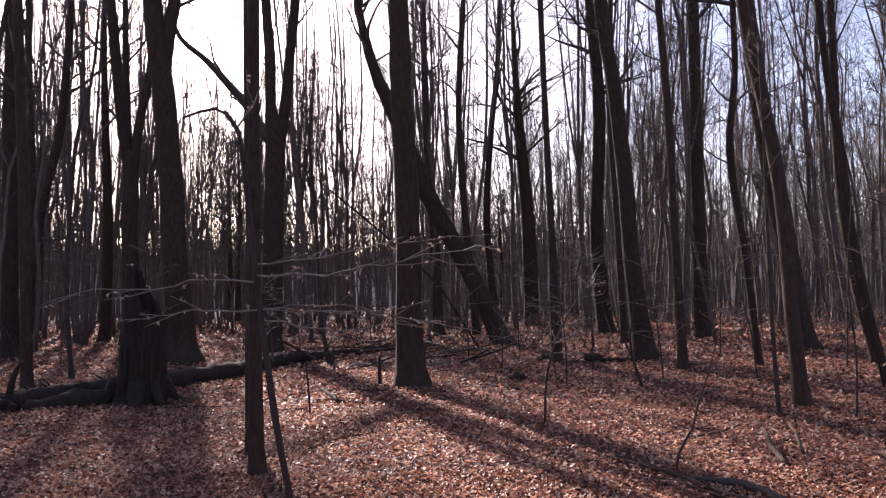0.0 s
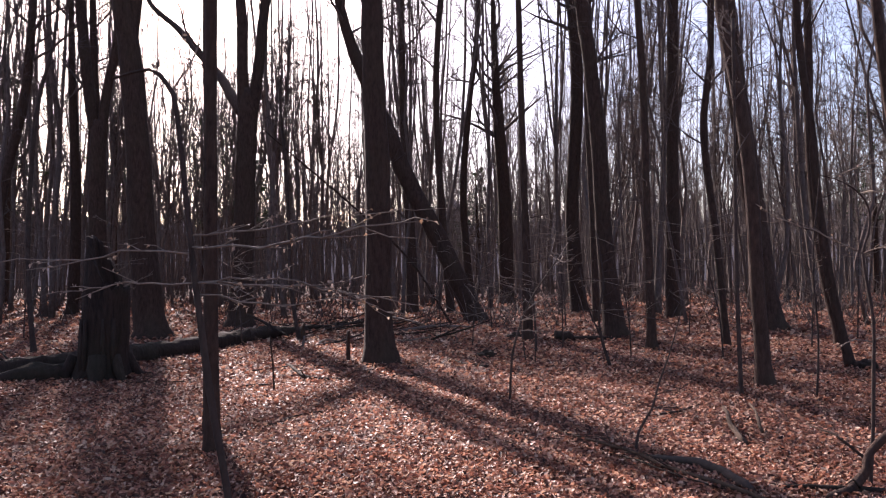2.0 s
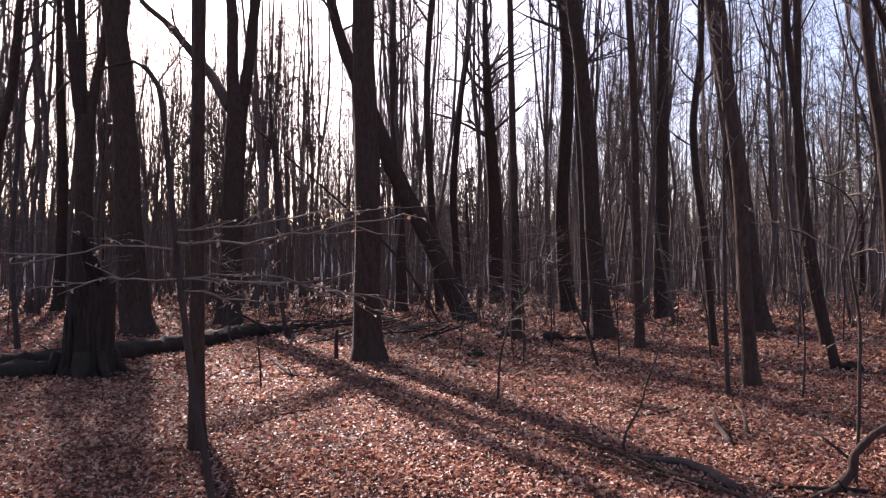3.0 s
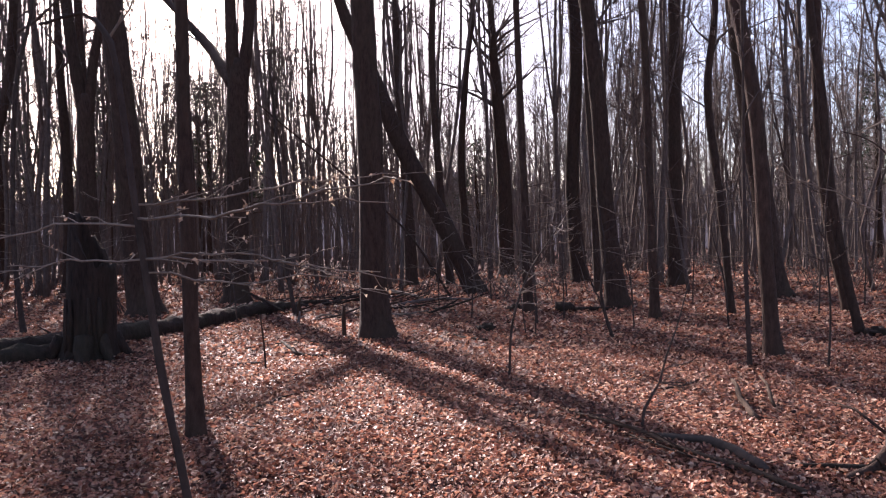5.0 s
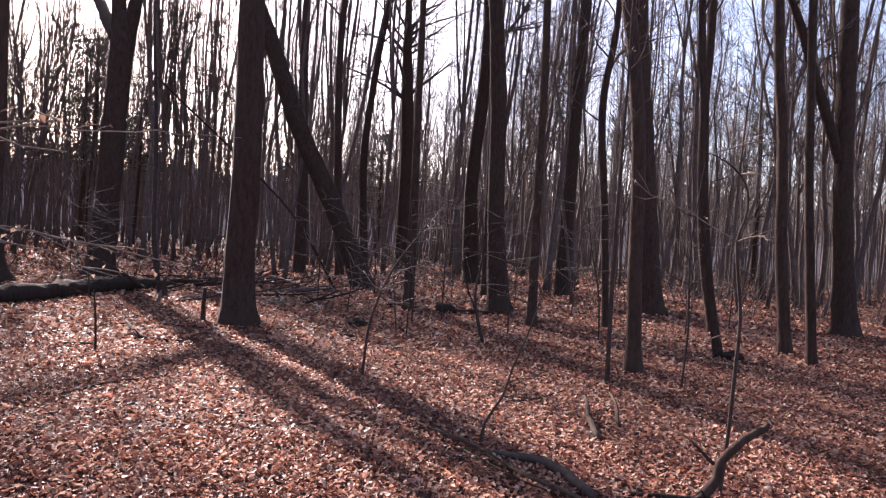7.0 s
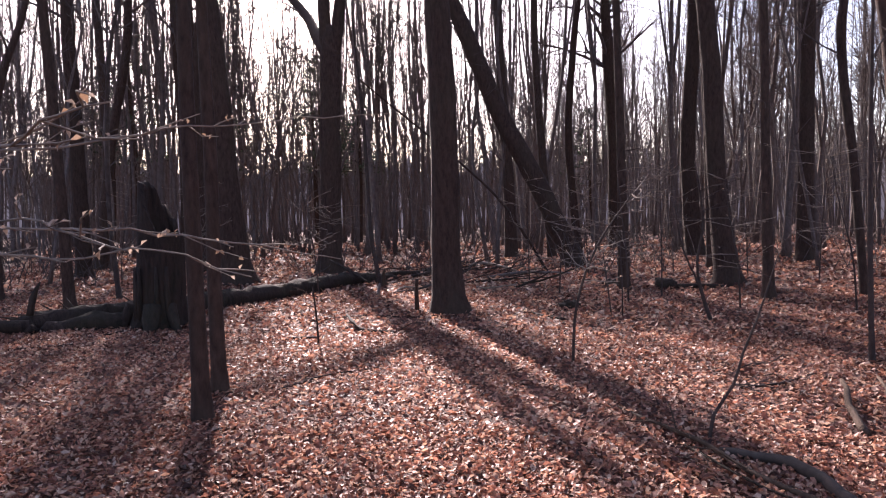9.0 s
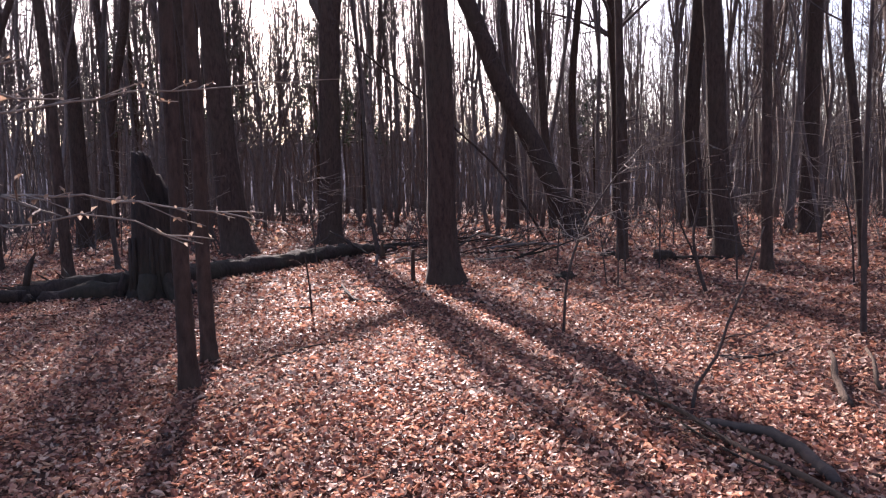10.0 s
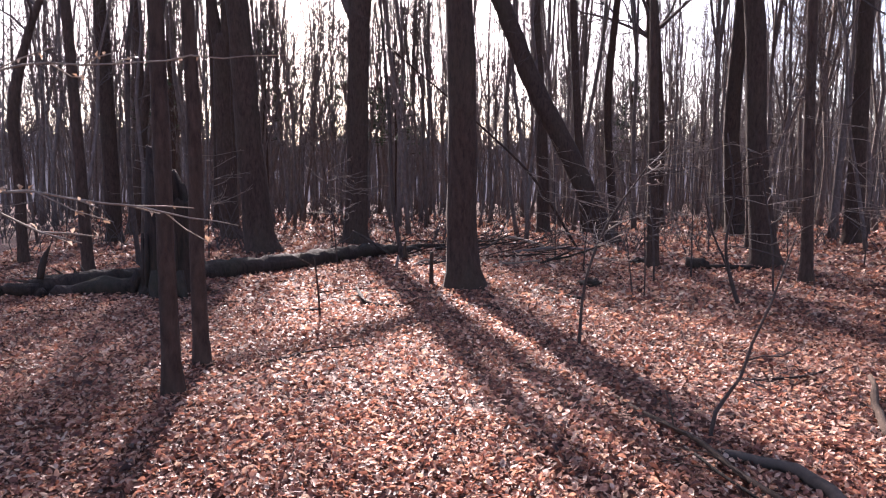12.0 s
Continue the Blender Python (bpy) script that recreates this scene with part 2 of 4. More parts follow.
# ---- ground ----
def gz(x, y):
    k = 1.0 if abs(x) + abs(y) < 60 else 60.0 / (abs(x) + abs(y))
    return k * (0.05 * noise.noise(Vector((x * 0.3, y * 0.3, 0))) + 0.018 * noise.noise(Vector((x * 1.3, y * 1.3, 4))))


def ground():
    near = [-30 + 0.5 * i for i in range(121)]
    out = [40, 55, 80, 120, 200, 400, 900, 2000]
    xs = [-q for q in reversed(out)] + near + out
    ys = [q + 10 for q in xs]
    n = len(xs)
    v = [(x, y, gz(x, y)) for y in ys for x in xs]
    f = [(j * n + i, j * n + i + 1, (j + 1) * n + i + 1, (j + 1) * n + i) for j in range(n - 1) for i in range(n - 1)]
    me = bpy.data.meshes.new("ground")
    me.from_pydata(v, [], f)
    me.polygons.foreach_set("use_smooth", [True] * len(me.polygons))
    me.materials.append(SOIL)
    return tagged(new("ground", me), "forest floor of brown leaf mould", "ground", kind="structure")


GROUND = ground()
# ---- the trees that stand nearest, each with its own stem ----
tree(-0.55, 11.86, [(0, 0, 0, 0.27), (-0.05, 0, 0.82, 0.232), (-0.04, 0, 2.78, 0.222), (-0.11, 0, 4.78, 0.2), (-0.15, 0, 6.84, 0.172)], 21,
     "tall dark bare tree with a flared foot beside a leaning trunk", 1, crown_from=7.5, stubs=4)
tree(-1.63, 6.0, [(0, 0, 0, 0.07), (-0.01, 0, 0.69, 0.061), (-0.03, 0, 2.0, 0.056), (-0.03, 0, 3.25, 0.052), (-0.03, 0, 4.31, 0.05)], 15,
     "slim straight bare tree close to its twin stem", 2, crown_from=6.5, length=2.2, stubs=2)
tree(-1.9, 6.82, [(0, 0, 0, 0.066), (-0.01, 0, 0.94, 0.06), (-0.01, 0, 2.15, 0.056), (-0.03, -0.02, 3.32, 0.048)], 13,
     "slim bare tree standing just behind its twin stem", 3, crown_from=6, length=2.0)
tree(-6.40, 16.95, [(0, 0, 0, 0.37), (-0.18, -0.07, 2.01, 0.315), (-0.34, -0.13, 4.82, 0.275), (-0.52, -0.2, 6.96, 0.262), (-0.76, -0.29, 9.11, 0.23)], 23,
     "thick old bare tree with a broad foot behind the fallen log", 4, limbs=[[(-0.5, -0.2, 6.9, 0.16), (-0.4, -0.2, 8.0, 0.16), (-0.2, -0.2, 9.3, 0.15)]], crown_from=9, root=0.5)
tree(-9.65, 21.36, [(0, 0, 0, 0.31), (-0.08, -0.04, 2.16, 0.265), (-0.13, -0.06, 3.93, 0.25), (-0.12, -0.06, 5.9, 0.24), (-0.12, -0.06, 6.3, 0.17)], 20,
     "dark bare tree forking into two upright stems", 5, forked=True,
     limbs=[[(-0.15, -0.06, 5.6, 0.2), (-0.45, -0.1, 7.65, 0.17), (-0.65, -0.1, 9.6, 0.16), (-0.85, -0.1, 11.6, 0.15)],
            [(-0.05, -0.06, 5.6, 0.17), (0.1, 0, 7.2, 0.14), (0.45, 0, 9.0, 0.13), (0.6, 0, 11.5, 0.11)]])
tree(-12.1, 19.15, [(0, 0, 0, 0.22), (-0.05, -0.03, 3.76, 0.21), (-0.1, -0.1, 6.99, 0.18), (-0.1, -0.1, 10.3, 0.15)], 20, "dark bare tree among others", 6)
tree(-7.5, 12.40, [(0, 0, 0, 0.10), (-0.09, -0.05, 2.95, 0.09), (-0.17, -0.1, 5.03, 0.088), (-0.25, -0.15, 7.15, 0.08)], 15,
     "slim bare tree beside the broken end of the log", 7, crown_from=5, length=2.5, stubs=3)
tree(-7.4, 13.7, [(0, 0, 0, 0.05), (-0.11, -0.06, 1.96, 0.045), (-0.02, -0.01, 4.64, 0.04), (0.22, 0.12, 6.1, 0.03)], 9,
     "thin crooked young tree beside a log", 8, crown_from=3.5, branches=12, length=1.3, sides=8, material=SMOOTH)
tree(-5.03, 19.84, [(0, 0, 0, 0.36), (0.07, 0.02, 2.04, 0.30), (0.1, 0.03, 3.69, 0.29), (0.17, 0.04, 6.1, 0.28), (0.2, 0.04, 6.9, 0.18)], 22,
     "thick bare tree forking into two stems with a long side limb", 9, forked=True, root=0.4, branches=8,
     limbs=[[(0.1, 0.04, 5.8, 0.2), (0.04, 0, 7.4, 0.165), (0.02, 0, 8.8, 0.155), (-0.1, 0, 10.5, 0.14)],
            [(0.22, 0.04, 5.7, 0.2), (0.45, 0, 7.1, 0.16), (0.62, 0, 8.8, 0.15), (0.78, 0, 10.5, 0.14)],
            [(0.05, 0.04, 6.15, 0.17), (-0.6, 1.2, 7.0, 0.165), (-1.38, 2.76, 8.0, 0.16), (-2.61, 4.44, 9.35, 0.14), (-4.07, 6.36, 10.94, 0.12), (-6.0, 8.3, 12.9, 0.09)]])
tree(1.88, 22.07, [(0, 0, 0, 0.32), (-1.02, 0.09, 2.34, 0.294), (-2.18, 0.19, 4.6, 0.279), (-2.72, 0.23, 5.93, 0.262), (-3.41, 0.29, 7.67, 0.245),
                   (-4.0, 0.34, 9.05, 0.19), (-4.37, 0.37, 10.42, 0.152), (-4.6, 0.39, 11.61, 0.134)], 17,
     "dark trunk leaning far over towards its neighbour", 10, crown_from=9, branches=14)
tree(-0.19, 25.94, [(0, 0, 0, 0.24), (-0.08, 0, 3.15, 0.194), (-0.31, 0, 7.52, 0.152), (-0.39, 0, 13.13, 0.111)], 20, "tall slender bare tree of the wood", 11, crown_from=8)
tree(1.27, 25.89, [(0, 0, 0, 0.16), (-0.32, 0.02, 3.77, 0.14), (-0.53, 0.03, 8.6, 0.12), (-0.26, 0.01, 13.08, 0.11)], 19, "tall slender bare tree of the wood", 12, crown_from=8)
tree(2.48, 31.75, [(0, 0, 0, 0.183), (-0.36, 0.03, 4.79, 0.159), (-0.11, 0.01, 8.81, 0.147), (0.3, -0.02, 12.33, 0.121), (0.49, -0.04, 15.64, 0.108)], 20,
     "crooked slender bare tree of the wood", 13, crown_from=8)
tree(4.31, 33.34, [(0, 0, 0, 0.38), (-0.06, 0.01, 4.92, 0.333), (-0.31, 0.04, 8.87, 0.28), (-0.44, 0.06, 11.16, 0.2)], 19,
     "bare tree with a wide crown of spreading branches", 14, crown_from=6.5, branches=34, length=4.2)
tree(2.49, 15.15, [(0, 0, 0, 0.12), (-0.03, 0, 2.43, 0.088), (-0.1, 0.02, 5.63, 0.07), (-0.14, 0.02, 8.26, 0.065)], 14, "slim bare tree of the wood", 15, crown_from=6, length=2, stubs=3)
tree(6.28, 26.52, [(0, 0, 0, 0.34), (-0.23, 0.05, 3.74, 0.265), (0.02, 0, 8.66, 0.246), (-0.16, 0.04, 13.28, 0.226)], 21, "tall dark bare tree of the wood", 16, crown_from=9)
tree(4.69, 16.03, [(0, 0, 0, 0.27), (-0.2, 0.06, 2.05, 0.2), (-0.31, 0.09, 4.48, 0.189), (-0.48, 0.14, 6.57, 0.171), (-0.71, 0.21, 8.71, 0.166)], 21,
     "tall dark bare tree tilting a little", 17, crown_from=8.5, stubs=3)
tree(4.71, 13.57, [(0, 0, 0, 0.10), (-0.04, 0.02, 2.29, 0.079), (-0.08, 0.03, 5.16, 0.074), (-0.18, 0.06, 7.54, 0.07)], 14, "slim bare tree of the wood", 18, crown_from=6, length=2, stubs=2)
tree(8.63, 22.86, [(0, 0, 0, 0.27), (0.03, -0.01, 3.74, 0.209), (0.08, -0.03, 7.61, 0.192), (0.15, -0.06, 11.55, 0.175)], 21, "tall dark bare tree of the wood", 19, crown_from=8)
tree(6.34, 13.83, [(0, 0, 0, 0.07), (-0.16, 0.07, 2.28, 0.075), (-0.33, 0.15, 4.41, 0.075), (-0.18, 0.08, 6.06, 0.065), (-0.16, 0.07, 7.63, 0.06)], 14,
     "thin crooked bare tree with low twigs", 20, crown_from=3.5, length=2, stubs=3)
tree(4.67, 9.03, [(0, 0, 0, 0.105), (-0.06, 0.03, 1.19, 0.092), (-0.12, 0.06, 2.93, 0.09), (-0.26, 0.13, 4.19, 0.088), (-0.43, 0.22, 5.59, 0.08)], 19,
     "dark bare tree tilting to one side", 21, crown_from=7, stubs=3)
tree(9.33, 17.69, [(0, 0, 0, 0.3), (-0.14, 0.13, 1.2, 0.275), (-0.3, 0.25, 3.0, 0.27), (-0.58, 0.31, 5.5, 0.255), (-0.82, 0.31, 7.5, 0.235)], 21,
     "thick dark bare tree tilting to one side", 22, crown_from=8)
tree(3.96, 8.21, [(0, 0, 0, 0.028), (-0.02, 0.01, 1.22, 0.025), (-0.02, 0.01, 2.32, 0.021), (-0.01, 0, 3.35, 0.014)], 4.6,
     "thin young tree beside a dark trunk", 23, crown_from=2.5, branches=9, length=0.9, sides=8, material=SMOOTH, root=0.2)
tree(6.90, 10.71, [(0, 0, 0, 0.068), (-0.18, 0.12, 1.12, 0.07), (-0.33, 0.21, 2.57, 0.067), (-0.39, 0.25, 3.85, 0.064), (-0.5, 0.32, 5.14, 0.06)], 13,
     "slim bare tree curving at the foot", 24, crown_from=5, length=1.8)
tree(8.58, 11.41, [(0, 0, 0, 0.11), (-0.14, 0.11, 1.79, 0.102), (-0.22, 0.17, 3.64, 0.092), (-0.37, 0.28, 5.49, 0.083)], 16, "slim dark bare tree with smooth stem", 25, crown_from=6, length=2.2)
tree(8.69, 13.82, [(0, 0, 0, 0.10), (-0.27, 0.17, 1.78, 0.085), (-0.4, 0.25, 4.03, 0.085), (-0.38, 0.24, 6.26, 0.078)], 16, "slim dark bare tree with smooth stem", 26, crown_from=6, length=2.2)
tree(5.40, 20.54, [(0, 0, 0, 0.118), (-0.08, 0.02, 3.57, 0.094), (-0.19, 0.05, 7.06, 0.087), (-0.04, 0.01, 10.61, 0.079)], 17, "slim bare tree of the wood", 27, crown_from=7)
tree(-13.95, 22.53, [(0, 0, 0, 0.23), (0.4, 0.28, 4.25, 0.155), (0.84, 0.59, 7.16, 0.146), (0.98, 0.69, 9.09, 0.136)], 19, "bare tree leaning gently to one side", 28)
tree(-10.11, 13.73, [(0, 0, 0, 0.1), (-0.01, -0.01, 1.69, 0.104), (-0.03, -0.03, 3.19, 0.11), (0.21, 0.19, 4.7, 0.081), (0.54, 0.49, 6.14, 0.059)], 14,
     "crooked slim bare tree of the wood", 29, crown_from=4, length=2.2)

tree(12.53, 14.7, [(0, 0, 0, 0.29), (-0.15, 0, 1.5, 0.225), (-0.36, 0, 3.8, 0.205), (-0.5, 0, 7.6, 0.19)], 19, "thick dark bare tree with a side limb at the clearing", 71, crown_from=7,
     limbs=[[(-0.35, 0, 3.7, 0.13), (-0.76, 0, 4.67, 0.12), (-1.29, 0, 5.89, 0.105), (-1.74, 0, 6.98, 0.095), (-2.0, 0, 7.5, 0.08)]])
tree(8.21, 10.29, [(0, 0, 0, 0.08), (-0.29, 0, 3.02, 0.066), (-0.47, 0, 6.5, 0.06)], 14, "slim dark bare tree with smooth stem", 72, crown_from=6, length=2)


# trees added where their shadows darken the floor at the left
for i, (x, y, r, h) in enumerate(((-11.2, 24.2, 0.2, 20), (-13.6, 27.5, 0.22, 21), (-14.6, 24.0, 0.2, 19))):
    tree(x, y, [(0, 0, 0, r), (0.1, 0, 3, r * 0.86), (0.05, 0, 6, r * 0.78), (-0.1, 0, 9, r * 0.65)], h, "dark bare tree with a branching crown", 60 + i, crown_from=7.5, branches=28, length=3.4, kids=(5, 4))


# ---- the wood behind ----
def wood_tree(seed, height, r, crown_from, branches, length, leaders, kids, sway=0.22):
    """A slender forest tree: a wavering stem, steep rival leaders, and a crown of fine rising twigs."""
    rng = random.Random(seed)
    base = tagged(new("slender_tree"), "slender bare tree of the wood behind", "tree", "trees of the wood")
    pts = [(0, 0, -0.15, r * 1.2)]
    x = y = 0.0
    for i in range(1, 8):
        z = height * i / 7
        x += rng.gauss(0, sway)
        y += rng.gauss(0, sway)
        pts.append((x, y, z, r * (1.05 - 0.95 * i / 7) + 0.010))
    stem = flare(spline(pts, 1.0), 0.3)
    s, c = Stock(), Stock()
    s.tube([Vector(q[:3]) for q in stem], [q[3] for q in stem], 7)
    each = branches // (leaders + 1)
    for _ in range(leaders):
        i = int(len(stem) * rng.uniform(0.22, 0.55))
        q, a = stem[i], rng.uniform(0, 6.28)
        rest = height * rng.uniform(0.8, 1.0) - q[2]
        ox, oy = math.cos(a), math.sin(a)
        wide = rng.uniform(0.6, 1.3)
        lead = spline([(q[0], q[1], q[2], q[3] * 0.72), (q[0] + ox * 0.42 * wide, q[1] + oy * 0.42 * wide, q[2] + rest * 0.16, q[3] * 0.62),
                       (q[0] + ox * 0.9 * wide + rng.gauss(0, 0.2), q[1] + oy * 0.9 * wide, q[2] + rest * 0.5, q[3] * 0.42),
                       (q[0] + ox * 1.4 * wide, q[1] + oy * 1.4 * wide, q[2] + rest, 0.010)], 1.0)
        ls, lt = Stock(), Stock()
        ls.tube([Vector(k[:3]) for k in lead], [k[3] for k in lead], 5)
        spread(lt, lead, q[2] + 0.6, rng, each, length * 0.8, kids, fine=0.0065)
        tagged(part("crown", lt.mesh("crown"), TWIG, part("limb", ls.mesh("limb"), MID, base)), kind="stuff")
    part("trunk", s.mesh("trunk"), MID, base)
    spread(c, stem, crown_from, rng, branches - each * leaders, length, kids, fine=0.0065)
    part("crown", c.mesh("crown"), TWIG, base, "bare twigs without leaves")
    return base, height


# height, stem, crown from, branches, their length, leaders
KINDS = [(18, 0.085, 5, 34, 2.8, 2), (17, 0.07, 5, 30, 2.2, 1), (20, 0.11, 6, 36, 3.4, 2), (15, 0.055, 3, 30, 1.9, 1), (18, 0.08, 5, 32, 2.6, 3), (12, 0.042, 2, 30, 1.6, 1),
         (19, 0.1, 4.5, 38, 3.4, 3), (9, 0.032, 1.5, 24, 1.2, 0), (12.5, 0.05, 2.2, 36, 1.8, 2), (14, 0.05, 4, 30, 1.7, 1), (23, 0.085, 10, 40, 3.0, 2), (24, 0.075, 11, 40, 2.8, 1),
         (13.5, 0.06, 4.5, 44, 2.2, 3)]
WOOD = [wood_tree(101 + i, *k, (6, 4) if k[3] > 42 else (5, 4) if k[4] > 3.1 else (5, 3)) for i, k in enumerate(KINDS)]
GAP = (-2.0, 0.5)  # the strip that the sun reaches through the crowns, where it crosses y = 7


def plant_wood():
    rng = random.Random(77)
    spots, used = [], set()

    def plant(x, y, k, slack=0.0):
        base, height = WOOD[k]
        lane = x + 0.42 * (y - 7)
        near = y - 1.7 * height  # where the tip of its shadow falls
        if any((x - p) ** 2 + (y - q) ** 2 < 1.7 for p, q in HEROES) or any((x - p) ** 2 + (y - q) ** 2 < 0.9 for p, q in spots):
            return
        side = 0.05 * height  # half a crown's width
        if GAP[0] - side < lane < GAP[1] + side and y > 0 and near < 9.4 - slack + 1.2 * min(lane, 0):
            return
        m = pose(x, y, gz(x, y), rng.gauss(0, 2.0), rng.gauss(0, 2.0), rng.uniform(0, 360))
        spots.append((x, y))
        if k in used:
            copy_thing(base, m)
        else:
            used.add(k)
            base.matrix_world = m

    for k in range(len(KINDS)):
        plant(-30 + 5 * k, 47.0, k)
    for _ in range(64):  # tall crowns, tops unseen, added to dim the floor either side of the strip
        plant(rng.uniform(-29, 9), rng.uniform(24, 43), rng.choice((10, 11)))
    for _ in range(36):  # a dense side of the wood, all fine twigs
        a, d = radians(rng.uniform(13, 45)), rng.uniform(25, 50)
        plant(d * math.sin(a), d * math.cos(a), rng.choice((0, 2, 4, 6, 8, 8)))
    for _ in range(12):  # crowns with unseen tops, added to shade the floor beside the snag
        y = rng.uniform(27, 42)
        plant(rng.uniform(-8.5, -2.6) - 0.42 * (y - 7), y, rng.choice((10, 11)))
    for _ in range(125):
        a = rng.uniform(-42, 44)
        d = math.sqrt(rng.uniform(21 ** 2, 58 ** 2))
        k = rng.choice((1, 3, 3, 5, 5, 7, 8, 9, 9, 1)) if d < 34 else rng.choice((0, 1, 2, 3, 4, 6, 8, 9, 4, 1))
        plant(d * math.sin(radians(a)), d * math.cos(radians(a)), k)
    for _ in range(50):  # thicket of low crowns that dims the floor past the bright strip
        y = rng.uniform(30.5, 36)
        plant(rng.uniform(-3.6, 2.2) - 0.42 * (y - 7), y, rng.choice((5, 8, 8, 9)))
    for row in range(2):  # close-set bushy crowns further back, placed to dim the floor past the strip
        for i in range(8):
            lane = -3.2 + 1.5 * i + 0.5 * row + rng.gauss(0, 0.2)
            y = 30.4 + 1.2 * min(max(lane, -2.2), 0) + 1.9 * row + rng.uniform(0, 0.8)
            plant(lane - 0.42 * (y - 7), y, 12, 2.4)
    # more tall crowns, added to dim the floor on the right
    for _ in range(9):
        y = rng.uniform(27, 40)
        plant(rng.uniform(3.0, 11) - 0.42 * (y - 7), y, rng.choice((10, 11)))
    # tall crowns further off, added to dim the far floor
    for _ in range(10):
        plant(rng.uniform(-38, 8), rng.uniform(44, 60), rng.choice((10, 11)))
    for _ in range(24):  # the wood behind the camera, unseen and added to block open sky
        a, d = radians(rng.uniform(50, 310)), math.sqrt(rng.uniform(7 ** 2, 30 ** 2))
        plant(d * math.sin(a), d * math.cos(a), rng.choice((1, 3, 5, 7, 9)))


plant_wood()


def pole_wood():
    """Crowded thin stems with steep twigs, too many to tell apart."""
    rng = random.Random(12)
    s = Stock()
    for _ in range(400):
        a = radians(rng.uniform(-46, 46))
        d = math.sqrt(rng.uniform(34 ** 2, 66 ** 2))
        x, y = d * math.sin(a), d * math.cos(a)
        h, r = rng.uniform(9, 18), rng.uniform(0.03, 0.075)
        p = [Vector((x, y, 0))]
        for i in range(4):
            p.append(p[-1] + Vector((rng.gauss(0, 0.16), rng.gauss(0, 0.16), h / 4)))
        s.tube(p, [r, r * 0.85, r * 0.65, r * 0.4, 0.012], 5, cap=False)
        for _ in range(13):
            t = rng.uniform(0.2, 0.97) * 4
            i = min(int(t), 3)
            q = p[i].lerp(p[i + 1], t - i)
            b = rng.uniform(0, 6.28)
            d1 = Vector((math.cos(b) * 0.45, math.sin(b) * 0.45, 1.0)) * rng.uniform(0.8, 2.6) * (1.15 - t / 5)
            m, e = q + d1 * 0.5, q + d1 + Vector((0, 0, 0.3))
            s.tube([q, m, e], [0.022, 0.016, 0.009], 3, cap=False)
            for _ in range(4):
                o = q.lerp(e, rng.uniform(0.3, 1))
                c = rng.uniform(0, 6.28)
                s.tube([o, o + Vector((math.cos(c) * 0.6, math.sin(c) * 0.6, rng.uniform(0.4, 1.2))) * rng.uniform(0.4, 1.1)], [0.011, 0.007], 3, cap=False)
    ob = new("pole_wood", s.mesh("pole_wood"))
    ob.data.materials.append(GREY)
    tagged(ob, "crowded thin bare stems with steep twigs", "woods", kind="stuff")
    u = Stock()
    for _ in range(800):
        a = radians(rng.uniform(-45, 45))
        d = math.sqrt(rng.uniform(19 ** 2, 62 ** 2))
        x, y = d * math.sin(a), d * math.cos(a)
        for _ in range(7):
            c, L = rng.uniform(0, 6.28), rng.uniform(0.4, 1.7)
            o = Vector((x + rng.gauss(0, 0.3), y + rng.gauss(0, 0.3), 0))
            e = o + Vector((math.cos(c) * 0.5, math.sin(c) * 0.5, rng.uniform(0.3, 1.1))) * L
            u.tube([o, o.lerp(e, 0.5) + Vector((0, 0, 0.1)), e], [0.014, 0.011, 0.007], 3, cap=False)
    ob = new("undergrowth", u.mesh("undergrowth"))
    ob.data.materials.append(TWIG)
    tagged(ob, "low tangled dead twigs under the far trees", "undergrowth", kind="stuff")


pole_wood()


def distant_woods():
    """Stems and brushwood past where single trees can be told apart."""
    rng = random.Random(5)
    s = Stock()
    for i in range(2500):
        # stems past 1700 stand out of view, added to block open sky
        a = radians(rng.uniform(-48, 48) if i < 1700 else rng.uniform(48, 312))
        d = rng.uniform(60, 115) if i < 1700 else rng.uniform(34, 80)
        x, y = d * math.sin(a), d * math.cos(a)
        h, r = rng.uniform(6, 19), rng.uniform(0.04, 0.14)
        p = [Vector((x + rng.gauss(0, 0.25) * j, y, h * j / 3)) for j in range(4)]
        s.tube(p, [r, r * 0.8, r * 0.5, 0.02], 4, cap=False)
        for _ in range(17 if i < 1700 else 4):
            t = rng.uniform(0.25, 0.98) * 3
            k = int(t)
            q = p[min(k, 2)].lerp(p[min(k, 2) + 1], t - k)
            b = rng.uniform(0, 6.28)
            e = q + Vector((math.cos(b), math.sin(b), rng.uniform(0.8, 1.8))) * rng.uniform(0.6, 1.8)
            s.tube([q, e], [0.04, 0.015], 3, cap=False)
    ob = new("distant_woods", s.mesh("distant_woods"))
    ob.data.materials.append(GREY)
    tagged(ob, "far bare wood of many thin stems", "woods", kind="stuff")
    v, f = [], []
    n = 900
    for i in range(n + 1):
        a = radians(-180 + 360 * i / n)
        h = 10.0 + 2.0 * noise.noise(Vector((i * 0.08, 1, 0))) + 6.0 * rng.random() ** 3
        v += [(125 * math.sin(a), 125 * math.cos(a), -1), (125 * math.sin(a), 125 * math.cos(a), h)]
    f = [(2 * i, 2 * i + 2, 2 * i + 3, 2 * i + 1) for i in range(n)]
    me = bpy.data.meshes.new("backdrop")
    me.from_pydata(v, [], f)
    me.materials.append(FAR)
    tagged(new("backdrop", me), "grey-brown edge of the far woods, glowing faintly for haze", "woods", kind="structure")


distant_woods()


